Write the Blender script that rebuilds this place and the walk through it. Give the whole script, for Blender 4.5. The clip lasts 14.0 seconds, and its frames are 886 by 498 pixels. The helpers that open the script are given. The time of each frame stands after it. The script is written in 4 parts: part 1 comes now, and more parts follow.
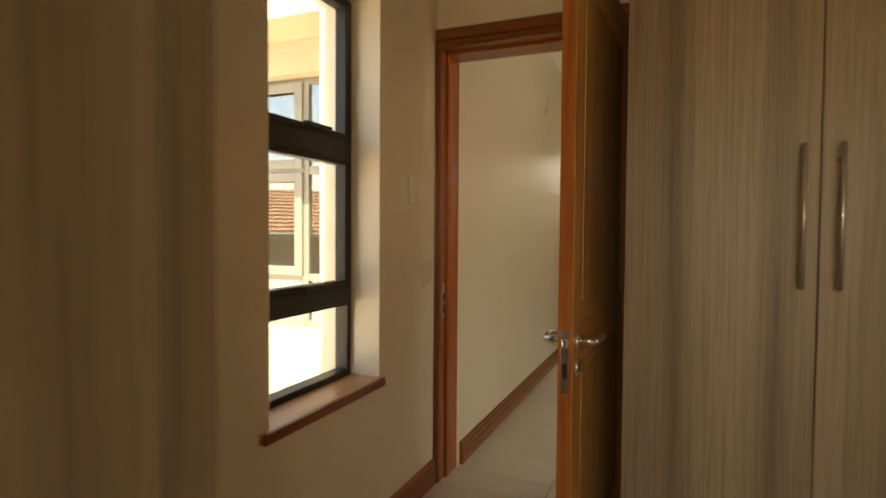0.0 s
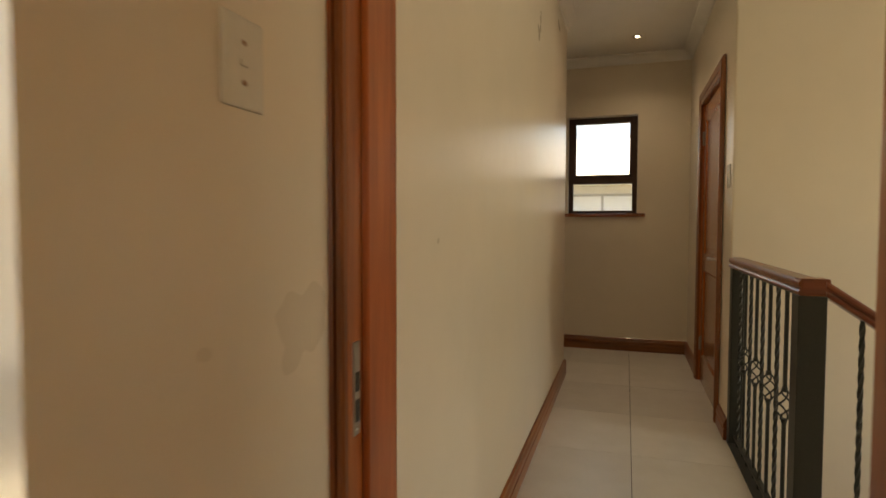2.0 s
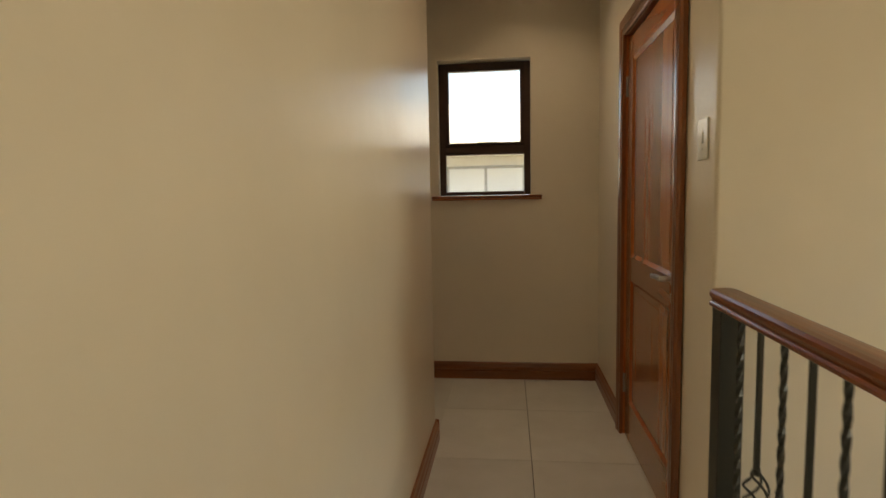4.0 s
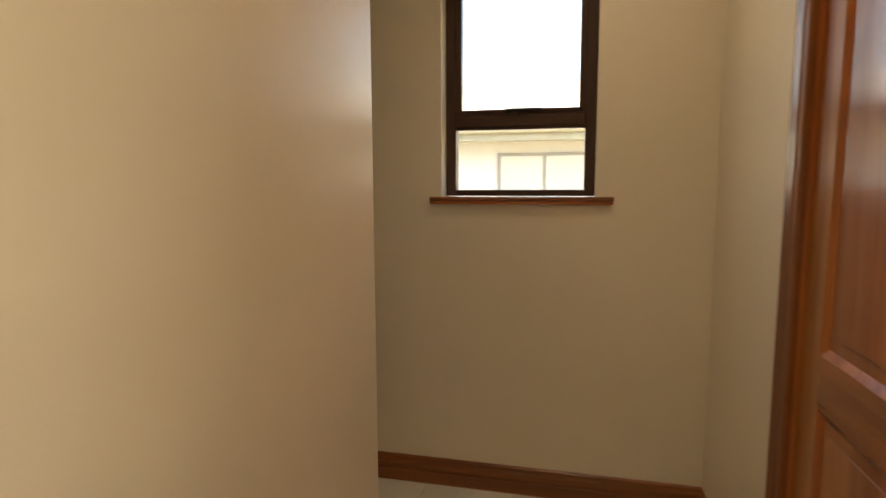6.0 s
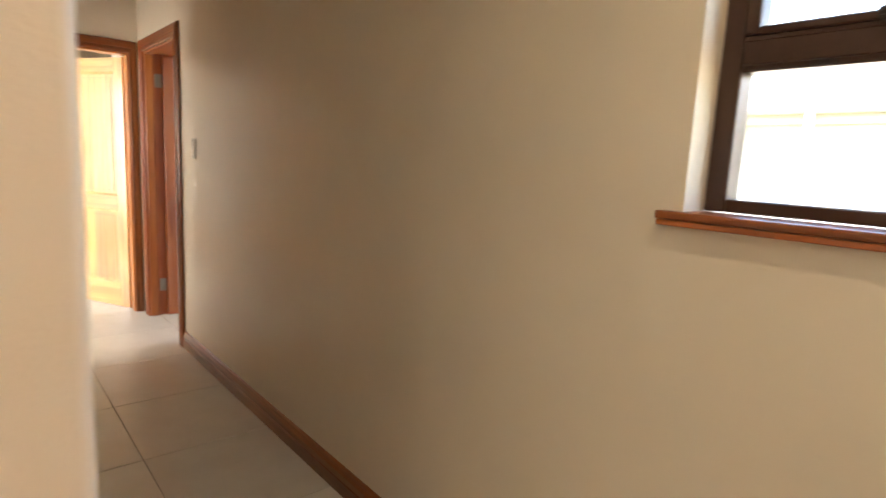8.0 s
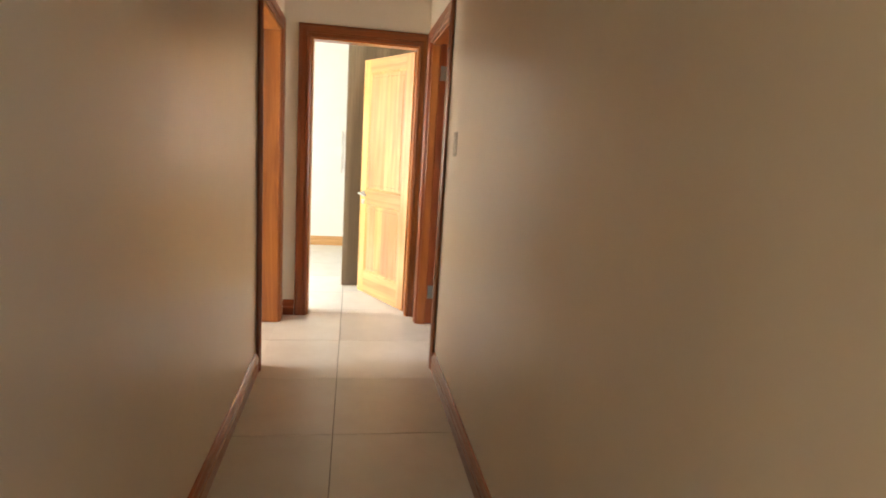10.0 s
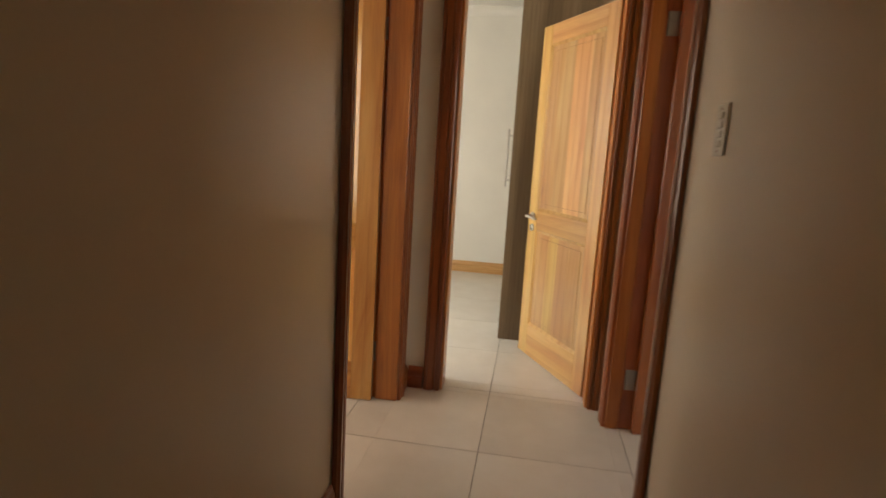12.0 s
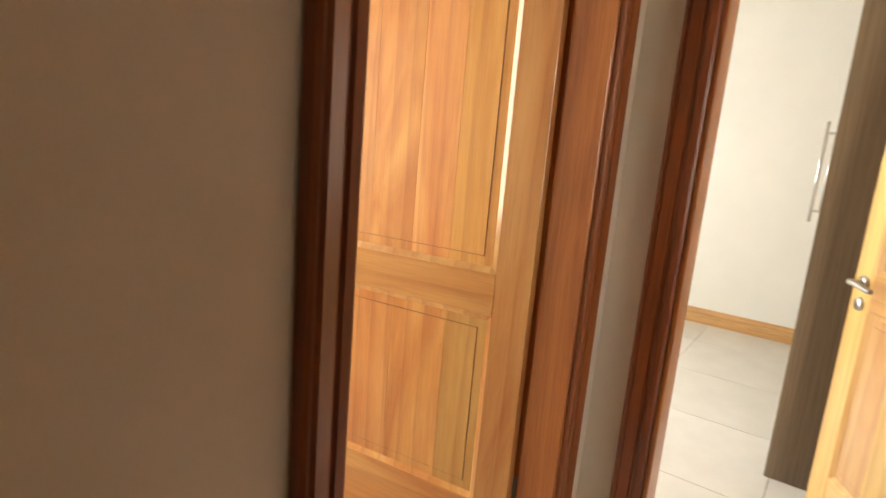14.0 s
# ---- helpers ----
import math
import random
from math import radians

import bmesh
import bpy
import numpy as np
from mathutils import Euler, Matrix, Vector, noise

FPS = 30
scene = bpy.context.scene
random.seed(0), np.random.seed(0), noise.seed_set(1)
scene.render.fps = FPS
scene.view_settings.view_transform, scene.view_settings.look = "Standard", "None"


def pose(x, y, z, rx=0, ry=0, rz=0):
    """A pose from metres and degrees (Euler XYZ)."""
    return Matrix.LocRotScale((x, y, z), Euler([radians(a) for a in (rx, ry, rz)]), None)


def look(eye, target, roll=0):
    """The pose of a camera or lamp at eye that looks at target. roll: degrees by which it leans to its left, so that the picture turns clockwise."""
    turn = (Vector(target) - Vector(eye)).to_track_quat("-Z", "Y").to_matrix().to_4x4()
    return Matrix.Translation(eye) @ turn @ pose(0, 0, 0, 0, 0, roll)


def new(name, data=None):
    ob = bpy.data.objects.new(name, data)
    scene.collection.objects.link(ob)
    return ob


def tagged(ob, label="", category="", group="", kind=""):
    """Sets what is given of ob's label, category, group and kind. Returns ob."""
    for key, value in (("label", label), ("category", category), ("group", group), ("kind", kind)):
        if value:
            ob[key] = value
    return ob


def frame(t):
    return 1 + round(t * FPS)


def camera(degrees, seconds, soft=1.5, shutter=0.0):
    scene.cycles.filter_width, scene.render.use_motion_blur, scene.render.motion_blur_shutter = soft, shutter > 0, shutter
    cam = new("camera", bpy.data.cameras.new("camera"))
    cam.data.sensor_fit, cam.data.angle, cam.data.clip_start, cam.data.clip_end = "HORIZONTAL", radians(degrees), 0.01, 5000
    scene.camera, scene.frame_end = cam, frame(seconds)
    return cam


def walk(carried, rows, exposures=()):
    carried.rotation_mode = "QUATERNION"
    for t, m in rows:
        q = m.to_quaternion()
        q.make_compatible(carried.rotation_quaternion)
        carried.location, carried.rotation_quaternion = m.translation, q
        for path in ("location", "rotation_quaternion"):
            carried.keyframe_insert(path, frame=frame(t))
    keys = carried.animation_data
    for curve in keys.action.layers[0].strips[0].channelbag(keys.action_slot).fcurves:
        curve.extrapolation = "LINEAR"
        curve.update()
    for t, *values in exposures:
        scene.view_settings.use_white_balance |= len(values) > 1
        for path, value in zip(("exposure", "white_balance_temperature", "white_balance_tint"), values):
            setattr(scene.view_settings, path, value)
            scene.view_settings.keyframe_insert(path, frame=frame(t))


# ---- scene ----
cam = camera(76.35, 14.0, 1.55, 0.45)
EXPOSURES = [(0.0, 1.8, 9300, 14), (0.5, 1.4, 9300, 14), (1.0, 1.75, 8800, 13), (1.7, 2.1, 8700, 15), (2.7, 1.6, 8600, 14), (5.0, 2.55, 8100, 11), (6.0, 2.75, 8600, 13), (7.0, 3.1, 7800, 13), (7.5, 3.6, 7000, 12), (8.2, 4.05, 7000, 11), (9.2, 4.2, 7000, 11), (11.3, 2.6, 8500, 18), (12.0, 2.4, 8600, 18), (13.0, 3.0, 7700, 15), (14.0, 3.2, 7900, 17)]
PATH = [
    (0, (1.042, -2.591, 1.201), (0.267, -0.749, 1.133), 0.4),
    (0.5, (0.926, -2.139, 1.174), (0.167, -0.29, 1.119), 0.3),
    (1, (0.785, -1.766, 1.172), (0.036, 0.087, 1.117), 0.1),
    (1.5, (0.618, -1.393, 1.172), (-0.084, 0.479, 1.105), 0.2),
    (2, (0.466, -1.034, 1.16), (-0.151, 0.867, 1.075), 0.1),
    (2.5, (0.415, -0.657, 1.16), (-0.053, 1.285, 1.055), -0.1),
    (2.7, (0.411, -0.497, 1.168), (-0.005, 1.456, 1.056), -0.4),
    (4.8, (0.408, 1.220, 1.310), (0.204, 3.197, 1.091), -0.8),
    (5, (0.408, 1.374, 1.308), (0.205, 3.351, 1.088), -0.7),
    (5.5, (0.437, 1.760, 1.328), (0.150, 3.726, 1.104), -0.7),
    (6, (0.49, 2.112, 1.322), (0.03, 4.044, 1.094), -0.2),
    (6.5, (0.544, 2.421, 1.308), (-0.175, 4.273, 1.077), 0.7),
    (7, (0.567, 2.710, 1.295), (-0.403, 4.450, 1.070), 1.7),
    (7.5, (0.595, 3.02, 1.29), (-0.69, 4.53, 1.066), 2.8),
    (8, (0.486, 3.319, 1.345), (-1.013, 4.604, 1.040), 2.9),
    (8.5, (0.396, 3.534, 1.355), (-1.289, 4.559, 1.030), 3.3),
    (9, (0.288, 3.692, 1.350), (-1.523, 4.468, 1.018), 3.7),
    (9.2, (0.205, 3.74, 1.345), (-1.644, 4.42, 1.009), 3.8),
    (11.3, (-1.206, 3.996, 1.278), (-3.176, 3.903, 0.938), 3.4),
    (11.5, (-1.355, 3.989, 1.276), (-3.322, 3.848, 0.937), 3.5),
    (12, (-1.732, 3.986, 1.261), (-3.68, 3.687, 0.92), 3.4),
    (12.5, (-2.099, 3.985, 1.242), (-4.007, 3.495, 0.898), 3.5),
    (13, (-2.408, 3.990, 1.236), (-4.233, 3.247, 0.890), 3.6),
    (13.5, (-2.701, 3.948, 1.24), (-4.425, 3.0, 0.882), 4.3),
    (14, (-2.989, 3.905, 1.252), (-4.594, 2.776, 0.867), 4.8),
]
walk(cam, [(t, look(eye, target, roll)) for t, eye, target, roll in PATH], EXPOSURES)

# ---- world and large lights ----
world = bpy.data.worlds.new("sky")
scene.world = world
world.use_nodes = True
wn = world.node_tree.nodes
sky = wn.new("ShaderNodeTexSky")
sky.sky_type = "NISHITA"
sky.sun_disc = False
sky.sun_elevation = radians(66)
sky.sun_rotation = radians(171)
wn["Background"].inputs["Strength"].default_value = 0.15
world.node_tree.links.new(sky.outputs["Color"], wn["Background"].inputs["Color"])

sun_data = bpy.data.lights.new("sun", "SUN")
sun_data.energy = 5.0
sun_data.angle = radians(0.6)
sun_data.color = (1.0, 0.95, 0.86)
sun = new("sun", sun_data)
sun.matrix_world = look((0.55, -3.6, 8.2), (0, 0, 0))


def window_light(name, eye, target, width, height, power, colour=(1.0, 0.97, 0.92)):
    """Area lamp standing in for sky light at an assumed opening that the walk never faces."""
    data = bpy.data.lights.new(name, "AREA")
    data.shape, data.size, data.size_y = "RECTANGLE", width, height
    data.energy, data.color = power, colour
    ob = new(name, data)
    ob.matrix_world = look(eye, target)
    return ob


window_light("stair_window_light", (4.02, 1.2, 1.0), (0.0, 1.5, 0.6), 1.4, 1.6, 4.9, (0.95, 1.0, 0.91))
# Fill lamp added to brighten the bedroom; its south opening is assumed.
window_light("bedroom_fill_light", (1.9, -4.62, 1.3), (1.5, 0.0, 1.1), 1.5, 1.4, 2.9, (1.0, 0.80, 0.55))
window_light("far_room_window_light", (-5.35, 1.48, 1.3), (-5.6, 4.0, 0.9), 1.1, 1.55, 7.8, (0.79, 0.92, 1.0))
window_light("left_room_window_light", (-3.8, 1.72, 1.4), (-3.9, 3.4, 0.9), 0.78, 1.15, 2.9)
window_light("right_room_window_light", (-3.2, 6.98, 1.4), (-3.9, 4.4, 0.7), 1.4, 1.4, 1.3)

# ---- materials ----
def material(name):
    mat = bpy.data.materials.new(name)
    mat.use_nodes = True
    tree = mat.node_tree
    return mat, tree, tree.nodes["Principled BSDF"]


def node(tree, kind, **values):
    made = tree.nodes.new(kind)
    for key, value in values.items():
        made.inputs[key.replace("_", " ")].default_value = value
    return made


def ramp(tree, stops):
    made = tree.nodes.new("ShaderNodeValToRGB")
    band = made.color_ramp
    while len(band.elements) < len(stops):
        band.elements.new(0.5)
    for spot, (at, colour) in zip(band.elements, stops):
        spot.position, spot.color = at, (*colour, 1)
    return made


def placed(tree, scale, jitter=0.0):
    """Object coordinates, scaled, shifted by chance from piece to piece."""
    coord = tree.nodes.new("ShaderNodeTexCoord")
    mapping = tree.nodes.new("ShaderNodeMapping")
    mapping.inputs["Scale"].default_value = scale
    source = coord.outputs["Object"]
    if jitter:
        info = tree.nodes.new("ShaderNodeObjectInfo")
        times = tree.nodes.new("ShaderNodeVectorMath")
        times.operation = "SCALE"
        times.inputs[0].default_value = (1.0, 0.63, 0.41)
        times.inputs["Scale"].default_value = jitter
        spread = tree.nodes.new("ShaderNodeMath")
        spread.operation = "MULTIPLY"
        spread.inputs[1].default_value = jitter
        tree.links.new(info.outputs["Random"], spread.inputs[0])
        tree.links.new(spread.outputs[0], times.inputs["Scale"])
        add = tree.nodes.new("ShaderNodeVectorMath")
        tree.links.new(source, add.inputs[0])
        tree.links.new(times.outputs[0], add.inputs[1])
        source = add.outputs[0]
    tree.links.new(source, mapping.inputs["Vector"])
    return mapping.outputs["Vector"]


def bumped(tree, shader, height, strength, distance=0.002):
    bump = tree.nodes.new("ShaderNodeBump")
    bump.inputs["Strength"].default_value = strength
    bump.inputs["Distance"].default_value = distance
    tree.links.new(height, bump.inputs["Height"])
    tree.links.new(bump.outputs["Normal"], shader.inputs["Normal"])


def paint(name, colour, rough=0.4, orange_peel=0.25, stain=0.06):
    """Roller-applied wall paint: slight mottling, soft marks, fine relief."""
    mat, tree, shader = material(name)
    big = node(tree, "ShaderNodeTexNoise", Scale=1.3, Detail=4.0, Roughness=0.6)
    tree.links.new(placed(tree, (1, 1, 1)), big.inputs["Vector"])
    dark = tuple(c * (1 - stain) for c in colour)
    light = tuple(min(0.95, c * (1 + stain * 0.5)) for c in colour)
    band = ramp(tree, [(0.3, dark), (0.7, light)])
    tree.links.new(big.outputs["Fac"], band.inputs["Fac"])
    tree.links.new(band.outputs["Color"], shader.inputs["Base Color"])
    fine = node(tree, "ShaderNodeTexNoise", Scale=190.0, Detail=3.0, Roughness=0.6)
    tree.links.new(placed(tree, (1, 1, 1)), fine.inputs["Vector"])
    wave = node(tree, "ShaderNodeTexNoise", Scale=7.0, Detail=2.0, Roughness=0.5)
    tree.links.new(placed(tree, (1, 1, 1)), wave.inputs["Vector"])
    both = tree.nodes.new("ShaderNodeMath")
    both.operation = "MULTIPLY_ADD"
    both.inputs[1].default_value = 6.0
    tree.links.new(wave.outputs["Fac"], both.inputs[0])
    tree.links.new(fine.outputs["Fac"], both.inputs[2])
    bumped(tree, shader, both.outputs[0], orange_peel, 0.0012)
    gloss = tree.nodes.new("ShaderNodeMapRange")
    gloss.inputs["To Min"].default_value = rough - 0.06
    gloss.inputs["To Max"].default_value = rough + 0.08
    tree.links.new(big.outputs["Fac"], gloss.inputs["Value"])
    tree.links.new(gloss.outputs[0], shader.inputs["Roughness"])
    return mat


def wood(name, dark, mid, light, along, rough=0.3, coat=0.35, spread=0.16, ring=11.0, pore=0.5, flame=0.0):
    """Varnished timber, its grain along one axis of the piece."""
    mat, tree, shader = material(name)
    long_scale = [ring, ring, ring]
    long_scale["xyz".index(along)] = 0.8
    pore_scale = [170.0, 170.0, 170.0]
    pore_scale["xyz".index(along)] = 5.0
    figure = node(tree, "ShaderNodeTexNoise", Scale=1.0, Detail=5.0, Roughness=0.55, Distortion=1.5)
    tree.links.new(placed(tree, long_scale, 23.0), figure.inputs["Vector"])
    band = ramp(tree, [(0.28, dark), (0.5, mid), (0.74, light)])
    tree.links.new(figure.outputs["Fac"], band.inputs["Fac"])
    pores = node(tree, "ShaderNodeTexNoise", Scale=1.0, Detail=3.0, Roughness=0.7)
    tree.links.new(placed(tree, pore_scale, 23.0), pores.inputs["Vector"])
    streak = ramp(tree, [(0.32, (0.62, 0.56, 0.5)), (0.55, (1, 1, 1))])
    tree.links.new(pores.outputs["Fac"], streak.inputs["Fac"])
    mix = tree.nodes.new("ShaderNodeMix")
    mix.data_type, mix.blend_type = "RGBA", "MULTIPLY"
    mix.inputs["Factor"].default_value = pore
    tree.links.new(band.outputs["Color"], mix.inputs["A"])
    tree.links.new(streak.outputs["Color"], mix.inputs["B"])
    grained = mix.outputs["Result"]
    if flame:
        oval = [5.0, 5.0, 5.0]
        oval["xyz".index(along)] = 0.45
        rings = node(tree, "ShaderNodeTexWave", Scale=1.0, Distortion=4.5, Detail=2.5)
        rings.wave_type, rings.rings_direction, rings.wave_profile = "RINGS", "SPHERICAL", "SAW"
        tree.links.new(placed(tree, oval, 0.9), rings.inputs["Vector"])
        growth = ramp(tree, [(0.0, (1.0, 1.0, 1.0)), (0.55, (0.95, 0.90, 0.84)), (0.92, (0.70, 0.55, 0.42)), (1.0, (0.98, 0.95, 0.92))])
        tree.links.new(rings.outputs["Fac"], growth.inputs["Fac"])
        blend = tree.nodes.new("ShaderNodeMix")
        blend.data_type, blend.blend_type = "RGBA", "MULTIPLY"
        blend.inputs["Factor"].default_value = flame
        tree.links.new(grained, blend.inputs["A"])
        tree.links.new(growth.outputs["Color"], blend.inputs["B"])
        grained = blend.outputs["Result"]
    info = tree.nodes.new("ShaderNodeObjectInfo")
    value = tree.nodes.new("ShaderNodeMapRange")
    value.inputs["To Min"].default_value = 1 - spread
    value.inputs["To Max"].default_value = 1 + spread
    tree.links.new(info.outputs["Random"], value.inputs["Value"])
    shift = tree.nodes.new("ShaderNodeHueSaturation")
    tree.links.new(value.outputs[0], shift.inputs["Value"])
    swing = tree.nodes.new("ShaderNodeMath")
    swing.operation = "MULTIPLY"
    swing.inputs[1].default_value = 7.31
    part_of = tree.nodes.new("ShaderNodeMath")
    part_of.operation = "FRACT"
    hue = tree.nodes.new("ShaderNodeMapRange")
    hue.inputs["To Min"].default_value = 0.5 - 0.06 * spread
    hue.inputs["To Max"].default_value = 0.5 + 0.04 * spread
    tree.links.new(info.outputs["Random"], swing.inputs[0])
    tree.links.new(swing.outputs[0], part_of.inputs[0])
    tree.links.new(part_of.outputs[0], hue.inputs["Value"])
    tree.links.new(hue.outputs[0], shift.inputs["Hue"])
    tree.links.new(grained, shift.inputs["Color"])
    tree.links.new(shift.outputs["Color"], shader.inputs["Base Color"])
    shader.inputs["Roughness"].default_value = rough
    shader.inputs["Coat Weight"].default_value = coat
    shader.inputs["Coat Roughness"].default_value = 0.13
    bumped(tree, shader, pores.outputs["Fac"], 0.16, 0.0008)
    return mat


def plain(name, colour, rough=0.5, metal=0.0, grain=60.0, relief=0.08, vary=0.08):
    mat, tree, shader = material(name)
    speck = node(tree, "ShaderNodeTexNoise", Scale=grain, Detail=4.0, Roughness=0.6)
    tree.links.new(placed(tree, (1, 1, 1), 5.0), speck.inputs["Vector"])
    band = ramp(tree, [(0.3, tuple(c * (1 - vary) for c in colour)), (0.7, tuple(min(1, c * (1 + vary)) for c in colour))])
    tree.links.new(speck.outputs["Fac"], band.inputs["Fac"])
    tree.links.new(band.outputs["Color"], shader.inputs["Base Color"])
    shader.inputs["Roughness"].default_value = rough
    shader.inputs["Metallic"].default_value = metal
    bumped(tree, shader, speck.outputs["Fac"], relief, 0.001)
    return mat


def laminate(name, colours, along="z", rough=0.42):
    """Wood-print board: broad pale and dark streaks with fine vertical lines."""
    mat, tree, shader = material(name)
    broad = [6.0, 6.0, 6.0]
    broad["xyz".index(along)] = 0.16
    fine = [135.0, 135.0, 135.0]
    fine["xyz".index(along)] = 1.6
    a = node(tree, "ShaderNodeTexNoise", Scale=1.0, Detail=1.5, Roughness=0.4, Distortion=0.5)
    tree.links.new(placed(tree, broad, 17.0), a.inputs["Vector"])
    b = node(tree, "ShaderNodeTexNoise", Scale=1.0, Detail=4.0, Roughness=0.65, Distortion=1.3)
    tree.links.new(placed(tree, fine, 17.0), b.inputs["Vector"])
    first = ramp(tree, [(0.36, colours[0]), (0.47, colours[1]), (0.53, colours[1]), (0.62, colours[2])])
    tree.links.new(a.outputs["Fac"], first.inputs["Fac"])
    second = ramp(tree, [(0.38, (0.5, 0.47, 0.44)), (0.55, (1, 1, 1))])
    tree.links.new(b.outputs["Fac"], second.inputs["Fac"])
    mix = tree.nodes.new("ShaderNodeMix")
    mix.data_type, mix.blend_type = "RGBA", "MULTIPLY"
    mix.inputs["Factor"].default_value = 0.55
    tree.links.new(first.outputs["Color"], mix.inputs["A"])
    tree.links.new(second.outputs["Color"], mix.inputs["B"])
    tree.links.new(mix.outputs["Result"], shader.inputs["Base Color"])
    shader.inputs["Roughness"].default_value = rough
    bumped(tree, shader, b.outputs["Fac"], 0.2, 0.0006)
    return mat


def porcelain(name):
    """Cream porcelain floor tile: cloudy, slightly uneven polish."""
    mat, tree, shader = material(name)
    cloud = node(tree, "ShaderNodeTexNoise", Scale=5.0, Detail=6.0, Roughness=0.6)
    tree.links.new(placed(tree, (1, 1, 1), 11.0), cloud.inputs["Vector"])
    band = ramp(tree, [(0.3, (0.645, 0.610, 0.545)), (0.7, (0.715, 0.685, 0.625))])
    tree.links.new(cloud.outputs["Fac"], band.inputs["Fac"])
    info = tree.nodes.new("ShaderNodeObjectInfo")
    value = tree.nodes.new("ShaderNodeMapRange")
    value.inputs["To Min"].default_value = 0.95
    value.inputs["To Max"].default_value = 1.05
    tree.links.new(info.outputs["Random"], value.inputs["Value"])
    shift = tree.nodes.new("ShaderNodeHueSaturation")
    tree.links.new(value.outputs[0], shift.inputs["Value"])
    tree.links.new(band.outputs["Color"], shift.inputs["Color"])
    tree.links.new(shift.outputs["Color"], shader.inputs["Base Color"])
    smear = node(tree, "ShaderNodeTexNoise", Scale=14.0, Detail=5.0, Roughness=0.7)
    tree.links.new(placed(tree, (1, 1, 1), 7.0), smear.inputs["Vector"])
    gloss = tree.nodes.new("ShaderNodeMapRange")
    gloss.inputs["To Min"].default_value = 0.24
    gloss.inputs["To Max"].default_value = 0.42
    tree.links.new(smear.outputs["Fac"], gloss.inputs["Value"])
    tree.links.new(gloss.outputs[0], shader.inputs["Roughness"])
    bumped(tree, shader, smear.outputs["Fac"], 0.03, 0.001)
    return mat


def glazing(name):
    """Thin clear pane: lets light straight through, mirrors a little."""
    mat, tree, shader = material(name)
    clear = tree.nodes.new("ShaderNodeBsdfTransparent")
    clear.inputs["Color"].default_value = (0.95, 0.97, 0.96, 1)
    shine = tree.nodes.new("ShaderNodeBsdfGlossy")
    shine.inputs["Roughness"].default_value = 0.0
    slant = tree.nodes.new("ShaderNodeLayerWeight")
    slant.inputs["Blend"].default_value = 0.5
    steep = tree.nodes.new("ShaderNodeMath")
    steep.operation = "POWER"
    steep.inputs[1].default_value = 5.0
    tree.links.new(slant.outputs["Facing"], steep.inputs[0])
    edge = tree.nodes.new("ShaderNodeMapRange")
    edge.inputs["To Min"].default_value = 0.04
    edge.inputs["To Max"].default_value = 0.9
    tree.links.new(steep.outputs[0], edge.inputs["Value"])
    mix = tree.nodes.new("ShaderNodeMixShader")
    tree.links.new(edge.outputs[0], mix.inputs[0])
    tree.links.new(clear.outputs[0], mix.inputs[1])
    tree.links.new(shine.outputs[0], mix.inputs[2])
    tree.links.new(mix.outputs[0], tree.nodes["Material Output"].inputs["Surface"])
    tree.nodes.remove(shader)
    return mat


CREAM = paint("cream_wall_paint", (0.79, 0.705, 0.575), 0.29, 0.34)
WHITE = paint("white_ceiling_paint", (0.84, 0.82, 0.77), 0.6)
PALE = paint("pale_room_paint", (0.83, 0.81, 0.75), 0.45)
OUTSIDE = paint("exterior_cream_plaster", (0.61, 0.55, 0.41), 0.8, 0.6, 0.1)
BRIGHT = paint("exterior_white_plaster", (0.74, 0.73, 0.70), 0.8, 0.6, 0.08)
TRIM = {a: wood("dark_meranti_trim_" + a, (0.16, 0.040, 0.010), (0.26, 0.070, 0.017), (0.35, 0.102, 0.026), a, 0.32) for a in "xyz"}
FRAME = {a: wood("orange_meranti_frame_" + a, (0.25, 0.064, 0.014), (0.40, 0.116, 0.025), (0.50, 0.168, 0.040), a, 0.32) for a in "xz"}
HONEY = {a: wood("honey_varnished_frame_" + a, (0.34, 0.100, 0.022), (0.49, 0.165, 0.036), (0.58, 0.225, 0.056), a, 0.32) for a in "xz"}
LEAF = {a: wood("clear_varnished_meranti_" + a, (0.59, 0.275, 0.080), (0.69, 0.385, 0.125), (0.78, 0.50, 0.195), a, 0.30, 0.85, 0.20, 4.5, 0.28, 0.45) for a in "xz"}
AMBER = {a: wood("amber_varnished_meranti_" + a, (0.53, 0.205, 0.050), (0.66, 0.335, 0.092), (0.77, 0.47, 0.165), a, 0.30, 0.7, 0.20, 4.5, 0.28, 0.45) for a in "xz"}
REDLEAF = {a: wood("red_stained_meranti_" + a, (0.28, 0.080, 0.019), (0.41, 0.140, 0.035), (0.51, 0.205, 0.060), a, 0.26, 0.5, 0.2, 4.5, 0.3, 0.4) for a in "xz"}
SILL = {a: wood("oiled_sill_timber_" + a, (0.44, 0.22, 0.075), (0.60, 0.335, 0.125), (0.70, 0.43, 0.18), a, 0.35, 0.3) for a in "xy"}
TILE = porcelain("cream_porcelain")
GROUT = plain("dark_grout", (0.16, 0.135, 0.105), 0.9, 0.0, 90.0, 0.3)
BOARD = laminate("grey_brown_laminate", ((0.205, 0.140, 0.086), (0.305, 0.222, 0.143), (0.395, 0.300, 0.203)))
BRONZE = plain("dark_bronze_aluminium", (0.028, 0.022, 0.019), 0.38, 0.3, 120.0, 0.03)
BROWNALU = plain("dark_brown_aluminium", (0.055, 0.024, 0.015), 0.38, 0.2, 120.0, 0.03)
